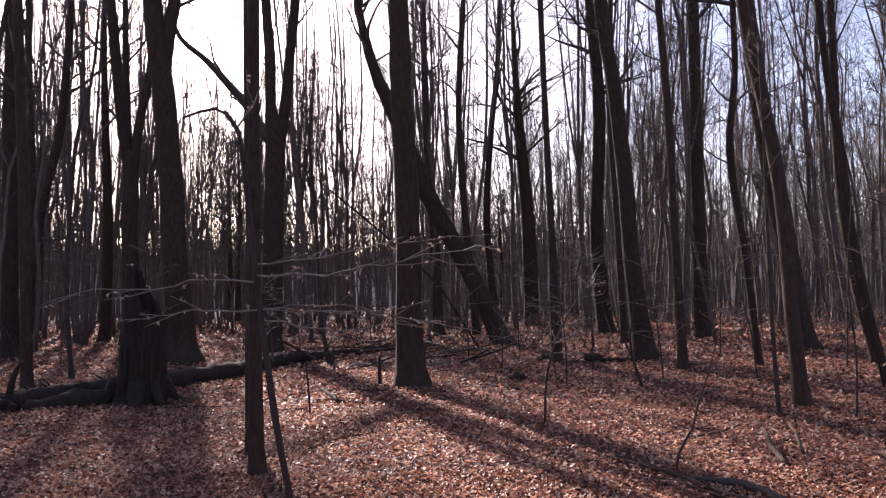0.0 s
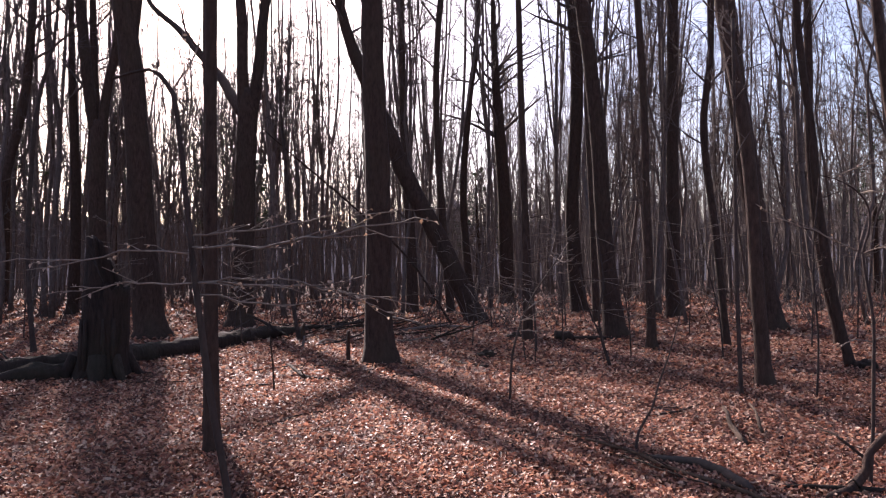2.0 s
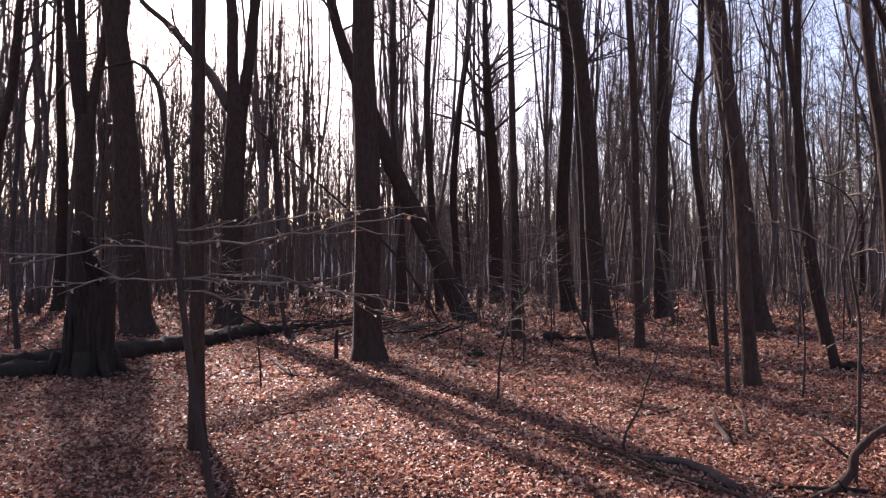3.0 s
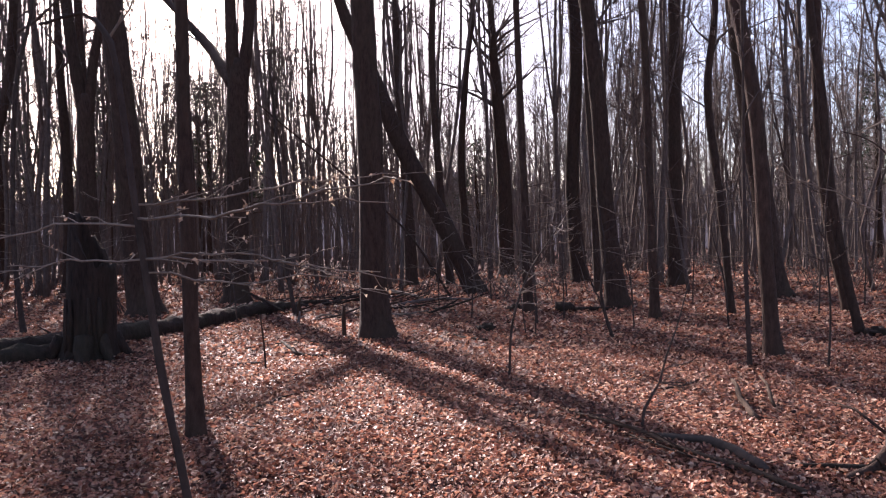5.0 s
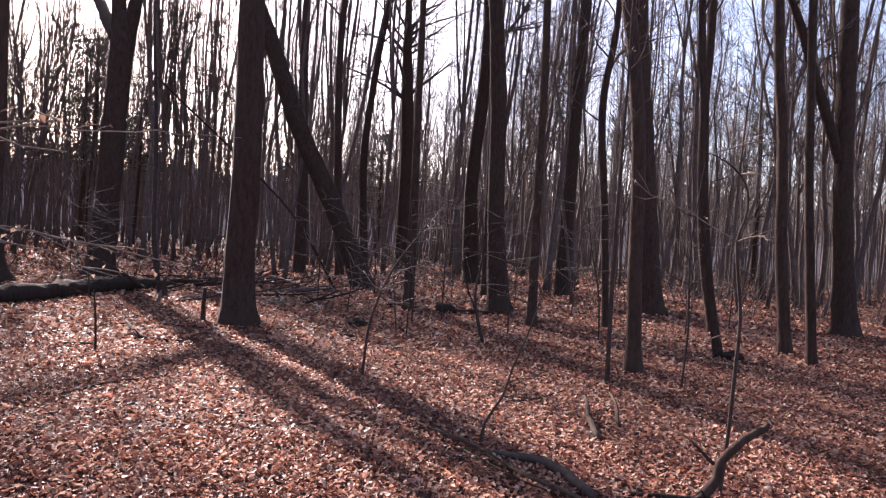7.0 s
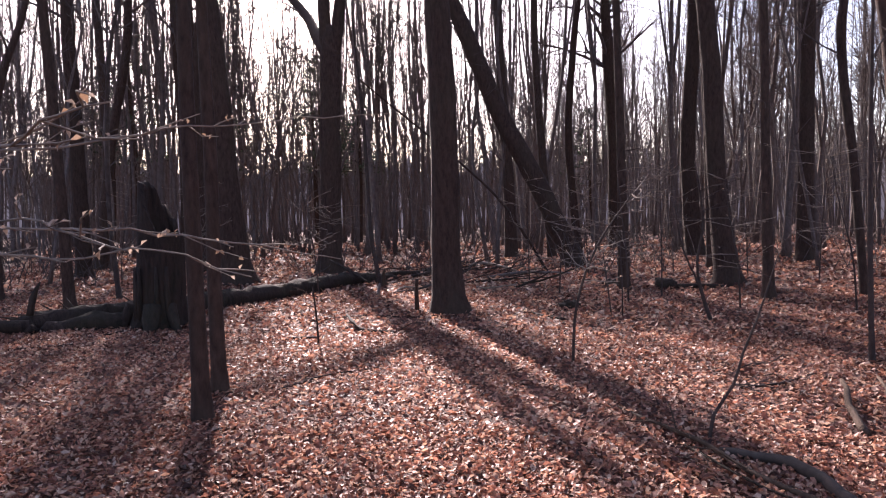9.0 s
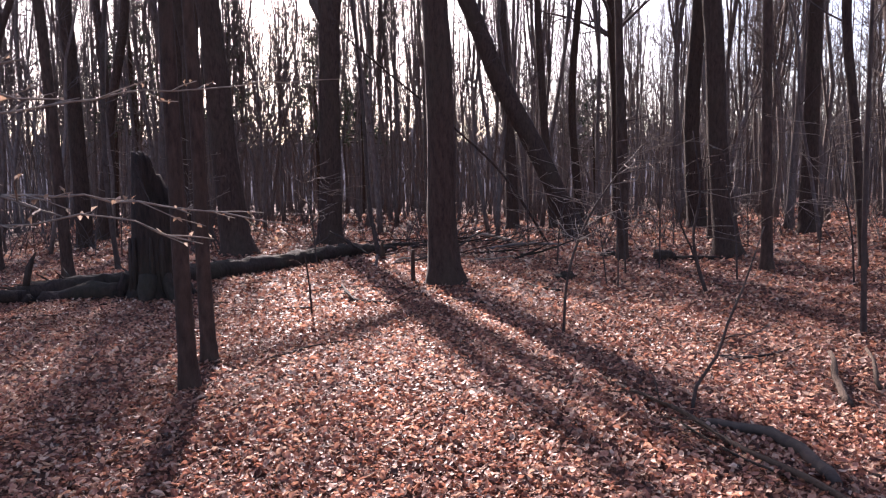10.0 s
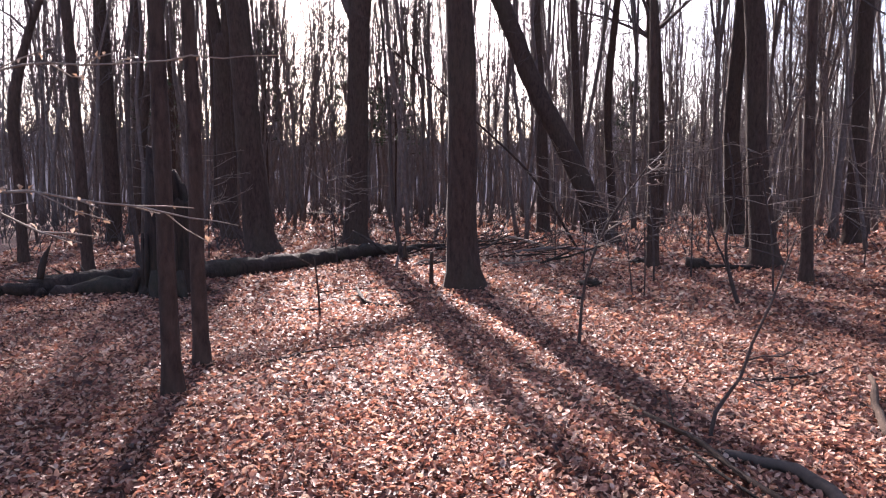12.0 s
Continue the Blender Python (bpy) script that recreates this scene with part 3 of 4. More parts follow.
# ---- broken snag and fallen log ----
def snag(x, y):
    base = tagged(new("broken_snag"), "black rotten tree stump broken off at head height, hollow and jagged", "stump")
    base.matrix_world = pose(x, y, 0)
    sides, rows = 40, 26

    def rim(a):
        return 1.3 + 0.78 * math.exp(-((math.cos(a - 3.1) - 1) / 1.0) ** 2) + 0.14 * noise.noise(Vector((math.cos(a) * 3, math.sin(a) * 3, 5))) + 0.08 * noise.noise(Vector((math.cos(a) * 11, math.sin(a) * 11, 2)))

    s = Stock()
    for wall in (1.0, 0.72):
        for j in range(rows + 1):
            for k in range(sides):
                a = 2 * math.pi * k / sides
                z = -0.1 + (rim(a) + 0.1) * j / rows
                r = 0.335 + 0.10 * math.exp(-max(z, 0) / 0.22) - 0.02 * z
                r *= 1 + 0.10 * noise.noise(Vector((math.cos(a) * 2.2, math.sin(a) * 2.2, z * 0.6))) + 0.03 * abs(noise.noise(Vector((math.cos(a) * 7, math.sin(a) * 7, z * 0.5))))
                s.v.append(Vector((math.cos(a) * r * wall + 0.05 * z, math.sin(a) * r * wall, z - (0.04 if wall < 1 else 0))))
    per = (rows + 1) * sides
    for j in range(rows):
        for k in range(sides):
            a, b = j * sides + k, j * sides + (k + 1) % sides
            s.f.append((a, b, b + sides, a + sides))
            s.f.append((per + b, per + a, per + a + sides, per + b + sides))
    top = rows * sides
    for k in range(sides):
        a, b = top + k, top + (k + 1) % sides
        s.f.append((a, b, per + b, per + a))
    part("shell", s.mesh("shell"), ROT, base)
    for k, (a, w) in enumerate(((0.4, 0.09), (2.0, 0.11), (3.6, 0.1), (5.0, 0.12), (5.7, 0.08))):
        q = Stock()
        dx, dy = math.cos(a), math.sin(a)
        q.tube([Vector((dx * d, dy * d, z)) for d, z in ((0.33, 0.36), (0.41, 0.18), (0.5, 0.05), (0.64, -0.05))], [w, w, w * 0.8, w * 0.4], 9, 0.2)
        part("root", q.mesh("root"), ROT, base)
    rng = random.Random(8)
    for _ in range(7):
        p = Stock()
        a = rng.uniform(4.2, 5.6)
        r = 0.37
        p.tube([Vector((math.cos(a) * r, math.sin(a) * r, z)) for z in (0.1, 0.5, 0.9)], [0.03, 0.035, 0.015], 5, 0.3)
        part("torn_bark", p.mesh("torn_bark"), ROT, base, "loose strip of torn bark")


snag(-4.6, 10.42)


def log():
    base = tagged(new("fallen_log"), "long mossy fallen tree trunk lying on the leaves", "log")
    base.matrix_world = pose(0, 0, 0)
    path = [(-6.42, 9.9, 0.1, 0.15), (-5.9, 10.35, 0.13, 0.185), (-5.3, 11.25, 0.13, 0.18), (-4.75, 12.4, 0.13, 0.17), (-4.17, 13.95, 0.13, 0.165),
            (-3.8, 15.5, 0.14, 0.165), (-3.4, 16.8, 0.12, 0.14), (-3.0, 17.7, 0.07, 0.1), (-2.75, 18.2, 0.02, 0.05)]
    st = spline(path, 0.14)
    s = Stock()
    s.tube([Vector(q[:3]) for q in st], [q[3] for q in st], 20, 0.42)
    part("trunk", s.mesh("trunk"), ROT, base)
    for pts in ([(-6.25, 9.9, 0.25, 0.05), (-6.22, 9.95, 0.5, 0.04), (-6.12, 9.98, 0.72, 0.012)],
                [(-6.3, 9.9, 0.1, 0.06), (-6.7, 9.7, 0.08, 0.05), (-7.3, 9.6, 0.05, 0.03), (-8.0, 9.4, 0.03, 0.015)],
                [(-6.2, 9.8, 0.1, 0.1), (-6.45, 9.55, 0.16, 0.07), (-6.7, 9.5, 0.2, 0.02)],
                [(-5.6, 10.2, 0.05, 0.12), (-5.95, 9.85, 0.06, 0.11), (-6.3, 9.75, 0.05, 0.07), (-6.75, 9.75, 0.12, 0.02)],
                [(-5.0, 10.3, 0.1, 0.16), (-5.4, 10.12, 0.12, 0.15), (-5.8, 9.98, 0.08, 0.1), (-6.1, 9.9, 0.03, 0.04)],
                [(-2.95, 16.2, 0.08, 0.02), (-3.4, 16.55, 0.26, 0.03), (-3.8, 16.9, 0.42, 0.032), (-4.17, 17.2, 0.54, 0.022)]):
        q = spline(pts, 0.15)
        t = Stock()
        t.tube([Vector(k[:3]) for k in q], [k[3] for k in q], 12, 0.5)
        part("branch_stub", t.mesh("branch_stub"), ROT, base)
    rng = random.Random(14)
    for _ in range(11):
        f = rng.random()
        o = Vector((-6.3 + 0.5 * f, 9.95 + 0.3 * f, rng.uniform(0.04, 0.24)))
        d = Vector((rng.uniform(-0.5, -0.1), rng.uniform(-0.35, 0.1), rng.uniform(-0.02, 0.16)))
        t = Stock()
        t.tube([o, o + d * 0.5 + Vector((0, 0, rng.uniform(-0.02, 0.03))), o + d], [rng.uniform(0.03, 0.06), rng.uniform(0.02, 0.035), 0.006], 6, 0.35)
        part("splinter", t.mesh("splinter"), rng.choice((ROT, BROKEN)), base)
    for _ in range(9):
        f = rng.uniform(0.05, 0.75)
        o = Vector((-6.2 + 2.4 * f, 10.1 + 5.0 * f ** 1.3, 0.2))
        t = Stock()
        t.tube([o, o + Vector((rng.uniform(-0.1, 0.1), rng.uniform(-0.1, 0.1), 0.08)), o + Vector((rng.uniform(-0.25, 0.25), rng.uniform(-0.2, 0.2), rng.uniform(0.12, 0.24)))], [0.025, 0.018, 0.005], 6, 0.3)
        part("knot", t.mesh("knot"), ROT, base)


log()


# ---- saplings and young beeches ----
def sapling(x, y, spine, label, seed, twigs=(), side=0, length=0.5, leaves=0, material=None, kind="sapling", low=0.4, twig_bark=None):
    rng = random.Random(seed)
    material = material or SMOOTH
    base = tagged(new(kind), label, "sapling", "saplings on the forest floor")
    base.matrix_world = pose(x, y, gz(x, y))
    spine = [(spine[0][0], spine[0][1], -0.06, spine[0][3])] + list(spine[1:])
    st = spline(spine, 0.12)
    s = Stock()
    s.tube([Vector(q[:3]) for q in st], [q[3] for q in st], 8, 0.18)
    part("stem", s.mesh("stem"), material, base)
    lines = []
    for tw in twigs:
        ln = spline(tw, 0.07)
        for i in range(1, len(ln)):
            ln[i] = ln[i] + Vector((rng.gauss(0, 0.006), rng.gauss(0, 0.006), rng.gauss(0, 0.005), 0))
        lines.append(ln)
    top = spine[-1][2]
    for _ in range(side):
        q = rng.choice([k for k in st if k[2] > top * low])
        a = rng.uniform(0, 6.28)
        L = length * rng.uniform(0.5, 1.2)
        d = Vector((math.cos(a), math.sin(a), rng.uniform(0.0, 0.5)))
        pts = [(q[0], q[1], q[2], min(q[3] * 0.5, 0.006))]
        p = Vector(q[:3])
        for i in range(3):
            d = (d + Vector((rng.gauss(0, 0.25), rng.gauss(0, 0.25), rng.gauss(0, 0.15)))).normalized()
            p = p + d * L / 3
            pts.append((*p, 0.005 - 0.001 * i))
        lines.append(spline(pts, 0.1))
    for ln in lines:
        t, lf = Stock(), Stock()
        t.tube([Vector(q[:3]) for q in ln], [q[3] for q in ln], 6, 0.15)
        for i in range(1, len(ln) - 1):
            if rng.random() < 0.7:
                a = (ln[i + 1] - ln[i]).to_3d().normalized()
                sd = a.cross(Vector((rng.gauss(0, 0.4), rng.gauss(0, 0.4), 1))).normalized() * rng.choice((-1, 1))
                p0 = Vector(ln[i][:3])
                L = rng.uniform(0.05, 0.22)
                p1 = p0 + (a * 0.8 + sd * 0.7 + Vector((0, 0, rng.uniform(-0.2, 0.25)))) * L * 0.5
                p2 = p1 + (a * 0.9 + sd * 0.4 + Vector((0, 0, rng.uniform(-0.2, 0.2)))) * L * 0.5
                t.tube([p0, p1, p2], [0.0028, 0.0022, 0.0014], 4, cap=False)
                for _ in range(leaves):
                    if rng.random() < 0.5:
                        lf.leaf(p1.lerp(p2, rng.random()), rng.uniform(0.012, 0.028), rng)
        twig = part("twig", t.mesh("twig"), twig_bark or material, base)
        if lf.f:
            part("leaves", lf.mesh("leaves"), CLING, twig, "few small curled dry leaves")
    return base


# twigs paler than the stem, in place of sunlit glints
sapling(-0.57, 3.0, [(0, 0, 0, 0.018), (-0.09, 0, 0.6, 0.0165), (-0.17, 0, 1.05, 0.015), (-0.25, 0, 1.65, 0.0135), (-0.31, 0, 2.2, 0.011), (-0.35, 0, 2.33, 0.010),
                         (-0.43, 0, 2.40, 0.0075), (-0.58, 0, 2.36, 0.005)],
        "thin leaning young beech with long level twigs", 31, leaves=5, twig_bark=PALE,
        twigs=[[(-0.25, 0, 1.65, 0.0060), (-0.1, -0.12, 1.645, 0.0052), (0.1, -0.25, 1.645, 0.0048), (0.28, -0.36, 1.66, 0.0038), (0.5, -0.5, 1.69, 0.0030), (0.71, -0.6, 1.71, 0.0017)],
               [(-0.25, 0, 1.62, 0.0052), (-0.45, -0.02, 1.63, 0.0043), (-0.67, -0.05, 1.60, 0.0035), (-0.9, -0.1, 1.60, 0.0026), (-1.1, -0.15, 1.54, 0.0017)],
               [(-0.23, 0, 1.5, 0.0052), (0.0, 0.14, 1.49, 0.0043), (0.25, 0.3, 1.47, 0.0038), (0.5, 0.5, 1.41, 0.0030), (0.75, 0.65, 1.36, 0.0017)],
               [(-0.26, 0, 1.7, 0.0052), (0.0, 0.22, 1.74, 0.0043), (0.25, 0.4, 1.80, 0.0035), (0.6, 0.65, 1.86, 0.0026), (0.9, 0.8, 1.88, 0.0017)],
               [(-0.23, 0, 1.5, 0.0048), (0.05, -0.08, 1.515, 0.0038), (0.3, -0.2, 1.49, 0.0030), (0.55, -0.3, 1.43, 0.0017)],
               [(-0.22, 0, 1.45, 0.0043), (0.1, 0.05, 1.40, 0.0035), (0.4, 0.05, 1.42, 0.0026), (0.65, 0.1, 1.34, 0.0017)],
               [(-0.23, 0, 1.5, 0.0048), (-0.6, 0.2, 1.5, 0.0035), (-1.0, 0.4, 1.45, 0.0017)],
               [(-0.34, 0, 2.30, 0.0052), (-0.27, 0.02, 2.42, 0.0043), (-0.23, 0.04, 2.6, 0.0026)]])
sapling(1.17, 8.16, [(0, 0, 0, 0.016), (0.05, 0, 0.6, 0.014), (0.25, 0, 1.17, 0.011), (0.59, 0, 1.68, 0.006)],
        "thin bent sapling with fine side twigs and dry leaves", 32, side=14, length=0.6, leaves=2, low=0.45, twig_bark=PALE)
sapling(3.18, 10.99, [(0, 0, 0, 0.03), (-0.13, 0, 0.35, 0.025), (-0.2, 0, 0.8, 0.018), (-0.12, 0, 1.4, 0.014), (-0.2, 0.1, 2.2, 0.008)],
        "crooked sapling with a dark double stem", 33, side=8, leaves=1, twigs=[[(-0.15, 0, 0.45, 0.016), (-0.38, 0, 1.0, 0.012), (-0.5, 0, 1.6, 0.007)]])
sapling(-1.78, 9.13, [(0, 0, 0, 0.014), (-0.02, 0, 0.35, 0.013), (-0.06, 0, 0.72, 0.008)], "short dark stick standing in the leaves", 34, side=3, length=0.25, material=BARK)
sapling(1.89, 11.53, [(0, 0, 0, 0.012), (-0.06, 0, 0.45, 0.01), (-0.12, 0, 0.95, 0.006)], "thin short leaning sapling", 35, side=4, length=0.3)
sapling(2.04, 11.53, [(0, 0, 0, 0.012), (0.0, 0, 0.5, 0.01), (-0.03, 0, 1.1, 0.006)], "thin short upright sapling", 36, side=4, length=0.3)
sapling(1.94, 5.88, [(0, 0, 0, 0.013), (0.03, 0, 0.17, 0.012), (0.16, 0.02, 0.37, 0.0105), (0.22, 0.02, 0.58, 0.009), (0.31, 0.02, 0.81, 0.007), (0.44, 0.05, 1.2, 0.003)],
        "slanting thin sapling with pale bark", 37, side=4, length=0.3, low=0.3)
sapling(3.3, 4.9, [(0, 0, 0, 0.0145), (0.06, 0.03, 0.4, 0.0135), (0.09, 0.05, 0.84, 0.0125), (0.1, 0.05, 1.16, 0.0115), (0.065, 0.05, 1.42, 0.0105), (0.035, 0.05, 1.66, 0.0095),
                   (0.08, 0.05, 1.8, 0.0085), (0.095, 0.05, 1.94, 0.0075), (0.06, 0.05, 2.05, 0.0065), (-0.03, 0.05, 2.14, 0.0055), (-0.15, 0.05, 2.2, 0.0045), (-0.27, 0.05, 2.23, 0.003)],
        "tall thin wavy sapling with pale twigs", 38, side=3, length=0.3, leaves=1, low=0.7, twig_bark=PALE,
        twigs=[[(0.03, 0.1, 1.68, 0.006), (-0.2, 0.1, 1.79, 0.005), (-0.45, 0.1, 1.89, 0.004), (-0.57, 0.1, 1.92, 0.0035), (-0.72, 0.1, 2.02, 0.0025)],
               [(0.09, 0.05, 1.02, 0.005), (-0.05, 0.02, 1.04, 0.004), (-0.2, 0.0, 1.0, 0.0025)], [(0.09, 0.05, 1.02, 0.005), (0.2, 0.08, 1.06, 0.004), (0.26, 0.1, 0.98, 0.0025)]])
sapling(-1.15, 12.22, [(0, 0, 0, 0.04), (0.0, 0, 0.3, 0.035), (0.01, 0, 0.52, 0.03)], "short dark post-like stub by a tree foot", 39, side=2, length=0.4, material=BARK)
sapling(4.75, 8.0, [(0, 0, 0, 0.014), (0.04, 0, 0.7, 0.012), (0.0, 0, 1.6, 0.01), (0.1, 0, 2.6, 0.005)], "thin upright sapling by a dark trunk", 40, side=7, leaves=1)
sapling(-2.72, 16.3, [(0, 0, 0, 0.06), (-0.1, 0, 0.5, 0.05), (-0.22, 0, 1.4, 0.045), (-0.3, 0, 3.5, 0.04), (-0.5, 0, 6.0, 0.02)], "slim tree growing from the brush beside a log", 41, side=10, length=1.0)
for i, (x, y, h) in enumerate(((2.3, 12.9, 2.2), (3.0, 13.9, 2.6), (1.2, 14.4, 1.9), (3.9, 12.3, 2.0), (5.4, 11.9, 2.3), (-3.6, 14.6, 2.2), (0.6, 16.8, 2.4), (-6.6, 14.9, 2.6), (6.5, 16.2, 2.6),
                               (7.6, 13.0, 2.4), (-8.9, 11.6, 2.3), (2.0, 18.2, 2.6), (5.6, 17.9, 2.8), (-9.2, 16.5, 2.6), (-2.0, 18.9, 2.2), (9.8, 15.0, 2.6), (4.2, 19.3, 2.8), (-4.6, 17.6, 1.8))):
    rng = random.Random(400 + i)
    b = rng.uniform(-0.25, 0.25)
    sapling(x, y, [(0, 0, 0, 0.016), (b * 0.3, 0, h * 0.35, 0.013), (b, 0.1, h * 0.7, 0.009), (b * 1.6, 0.1, h, 0.004)],
            "young beech with fine level twigs and clinging brown leaves", 500 + i, side=16, length=0.9, leaves=2, kind="young_beech", low=0.3, twig_bark=PALE)


# ---- dead pole caught among the trees ----
def leaning_pole():
    base = tagged(new("leaning_pole"), "thin dead tree leaning low behind thicker trunks", "dead tree")
    base.matrix_world = pose(1.05, 20.0, 0)
    st = spline([(0, 0, -0.05, 0.04), (-0.45, 0.1, 0.72, 0.036), (-1.34, 0, 2.03, 0.032), (-3.0, 0.1, 3.6, 0.027), (-4.57, 0, 4.94, 0.022), (-6.0, 0, 6.2, 0.01)], 0.3)
    s = Stock()
    s.tube([Vector(q[:3]) for q in st], [q[3] for q in st], 9, 0.15)
    part("stem", s.mesh("stem"), BARK, base)


leaning_pole()


# ---- dead wood on the floor ----
def stick(pts, label, material=None, sides=8, kind="fallen_branch", twigs=0, seed=0, group="dead branches on the floor"):
    rng = random.Random(seed)
    x0, y0 = pts[0][0], pts[0][1]
    base = tagged(new(kind), label, "branch", group)
    base.matrix_world = pose(x0, y0, 0)
    st = spline([(q[0] - x0, q[1] - y0, q[2] + gz(q[0], q[1]), q[3]) for q in pts], 0.12)
    for i in range(1, len(st)):
        w = 0.02 + 0.3 * st[i][3]
        st[i] = st[i] + Vector((w * noise.noise(Vector((i * 0.5, seed, 0))), w * noise.noise(Vector((i * 0.5, seed, 7))), 0.4 * w * noise.noise(Vector((i * 0.6, seed, 3))), 0))
    s = Stock()
    s.tube([Vector(q[:3]) for q in st], [q[3] for q in st], sides, 0.25)
    part("wood", s.mesh("wood"), material or BARK, base)
    for _ in range(twigs):
        q = rng.choice(st[len(st) // 4:])
        a = rng.uniform(0, 6.28)
        L = rng.uniform(0.2, 0.6)
        e = Vector(q[:3]) + Vector((math.cos(a), math.sin(a), 0.3)) * L
        t = Stock()
        t.tube([Vector(q[:3]), Vector(q[:3]).lerp(e, 0.5) + Vector((0, 0, 0.05)), e], [q[3] * 0.4, q[3] * 0.3, 0.003], 5, 0.2)
        part("twig", t.mesh("twig"), material or BARK, base)


stick([(-2.3, 14.3, -0.03, 0.032), (-2.29, 14.3, 0.12, 0.03), (-2.27, 14.31, 0.27, 0.018)], "short pale broken stem standing in the leaves", GREY, seed=77)
stick([(1.42, 6.6, 0.03, 0.007), (1.57, 6.22, 0.05, 0.011), (1.85, 5.66, 0.06, 0.015), (1.99, 5.2, 0.05, 0.017), (2.25, 4.71, 0.05, 0.018), (2.4, 4.3, 0.03, 0.018)],
      "long reddish-brown fallen branch lying in the leaves", BROKEN, twigs=3, seed=1)
stick([(1.94, 5.6, 0.03, 0.02), (2.1, 5.46, 0.05, 0.03), (2.27, 5.36, 0.055, 0.037), (2.36, 5.16, 0.05, 0.035), (2.36, 4.95, 0.055, 0.037), (2.38, 4.74, 0.03, 0.028)],
      "thick grey-brown piece of dead branch sunk in leaves", SMOOTH, 10, seed=2)
stick([(1.75, 5.75, 0.03, 0.006), (1.82, 5.4, 0.05, 0.008), (2.0, 4.95, 0.05, 0.008), (2.2, 4.75, 0.03, 0.006)], "thin dark dead branch in the leaves", ROT, twigs=2, seed=3)
stick([(2.6, 4.9, 0.03, 0.012), (2.95, 4.75, 0.05, 0.02), (3.3, 4.7, 0.04, 0.02)], "short dark dead branch under a curved one", ROT, twigs=1, seed=9)
stick([(2.8, 4.6, 0.02, 0.028), (3.04, 4.7, 0.05, 0.033), (3.15, 4.75, 0.12, 0.032), (3.2, 4.76, 0.23, 0.03), (3.28, 4.76, 0.35, 0.028), (3.44, 4.76, 0.47, 0.024), (3.52, 4.76, 0.53, 0.018)], "curved dead branch rising from the floor", BARK, twigs=1, seed=4)
stick([(3.22, 7.05, 0.13, 0.018), (3.1, 6.6, 0.07, 0.026), (2.95, 6.05, 0.03, 0.027)], "short pale piece of broken wood without bark", BROKEN, kind="broken_log")
stick([(3.42, 6.9, 0.2, 0.012), (3.36, 6.6, 0.12, 0.016), (3.3, 6.4, 0.05, 0.016)], "short pale splinter of wood", BROKEN)
stick([(-1.95, 10.9, 0.12, 0.018), (-1.7, 10.4, 0.09, 0.026), (-1.45, 10.0, 0.04, 0.03), (-1.0, 9.95, 0.03, 0.018)], "bent dead branch on the leaves", ROT, twigs=2, seed=5)
stick([(-2.6, 10.7, 0.03, 0.009), (-1.9, 11.3, 0.04, 0.012), (-0.9, 11.2, 0.03, 0.008)], "thin dead branch on the leaves", ROT, twigs=2, seed=6)
stick([(3.1, 15.2, 0.1, 0.13), (3.4, 15.25, 0.1, 0.12), (3.5, 15.25, 0.08, 0.08)], "short thick dark log", ROT, kind="short_log")
stick([(3.5, 15.25, 0.06, 0.05), (4.0, 15.3, 0.06, 0.045), (4.4, 15.3, 0.05, 0.03)], "dead branch beside a tree foot", ROT)
stick([(-2.3, 9.5, 0.02, 0.018), (-2.05, 9.55, 0.025, 0.024), (-1.85, 9.6, 0.02, 0.02)], "short dark piece of bark on the leaves", ROT)
stick([(0.6, 12.1, 0.03, 0.012), (0.9, 11.3, 0.04, 0.016), (1.2, 10.9, 0.04, 0.02)], "thin dead branch on the leaves", ROT, twigs=1, seed=7)
stick([(-3.2, 17.95, 0.06, 0.06), (-2.9, 18.5, 0.11, 0.065), (-2.48, 19.2, 0.07, 0.06), (-1.69, 21.4, 0.05, 0.04)], "thick dark dead limb lying past the log", ROT, 10, twigs=3, seed=30)
stick([(-1.35, 20.4, 0.05, 0.03), (-0.9, 20.9, 0.2, 0.04), (-0.3, 20.3, 0.16, 0.038), (0.2, 19.4, 0.08, 0.03)], "pale arched dead branch in the brushwood", PALE, twigs=2, seed=31)
stick([(-0.72, 15.87, 0.04, 0.014), (-0.19, 15.4, 0.06, 0.02), (0.41, 16.2, 0.04, 0.014)], "pale bent dead branch beside a tree foot", PALE, twigs=1, seed=32)
stick([(-2.13, 14.98, 0.02, 0.018), (-1.97, 15.3, 0.1, 0.022), (-1.7, 15.5, 0.05, 0.018)], "short pale curved piece of branch", PALE, seed=33)
stick([(-0.4, 17.5, 0.06, 0.03), (0.5, 18.2, 0.1, 0.035), (1.6, 18.6, 0.05, 0.02)], "grey dead branch lying in the brushwood", GREY, twigs=2, seed=34)
stick([(-2.62, 16.1, 0.0, 0.07), (-2.6, 16.05, 0.2, 0.06), (-2.55, 16.0, 0.42, 0.02)], "small broken stump with pale torn wood", BROKEN, kind="broken_stump")


def clump(x, y):
    """A small mossy stump almost sunk in leaves."""
    bm = bmesh.new()
    bmesh.ops.create_icosphere(bm, subdivisions=4, radius=1)
    for v in bm.verts:
        n = 1 + 0.35 * noise.noise(v.co * 2) + 0.15 * noise.noise(v.co * 6)
        v.co = Vector((v.co.x * 0.17 * n, v.co.y * 0.13 * n, v.co.z * 0.1 * n + 0.05))
    ob = part("mossy_stump", bm, ROT, None)
    ob.matrix_world = pose(x, y, 0)
    ob.data.polygons.foreach_set("use_smooth", [True] * len(ob.data.polygons))
    tagged(ob, "small dark mossy stump half sunk in leaves", "stump")


clump(1.3, 12.3)
clump(2.3, 15.9)
clump(7.0, 10.5)


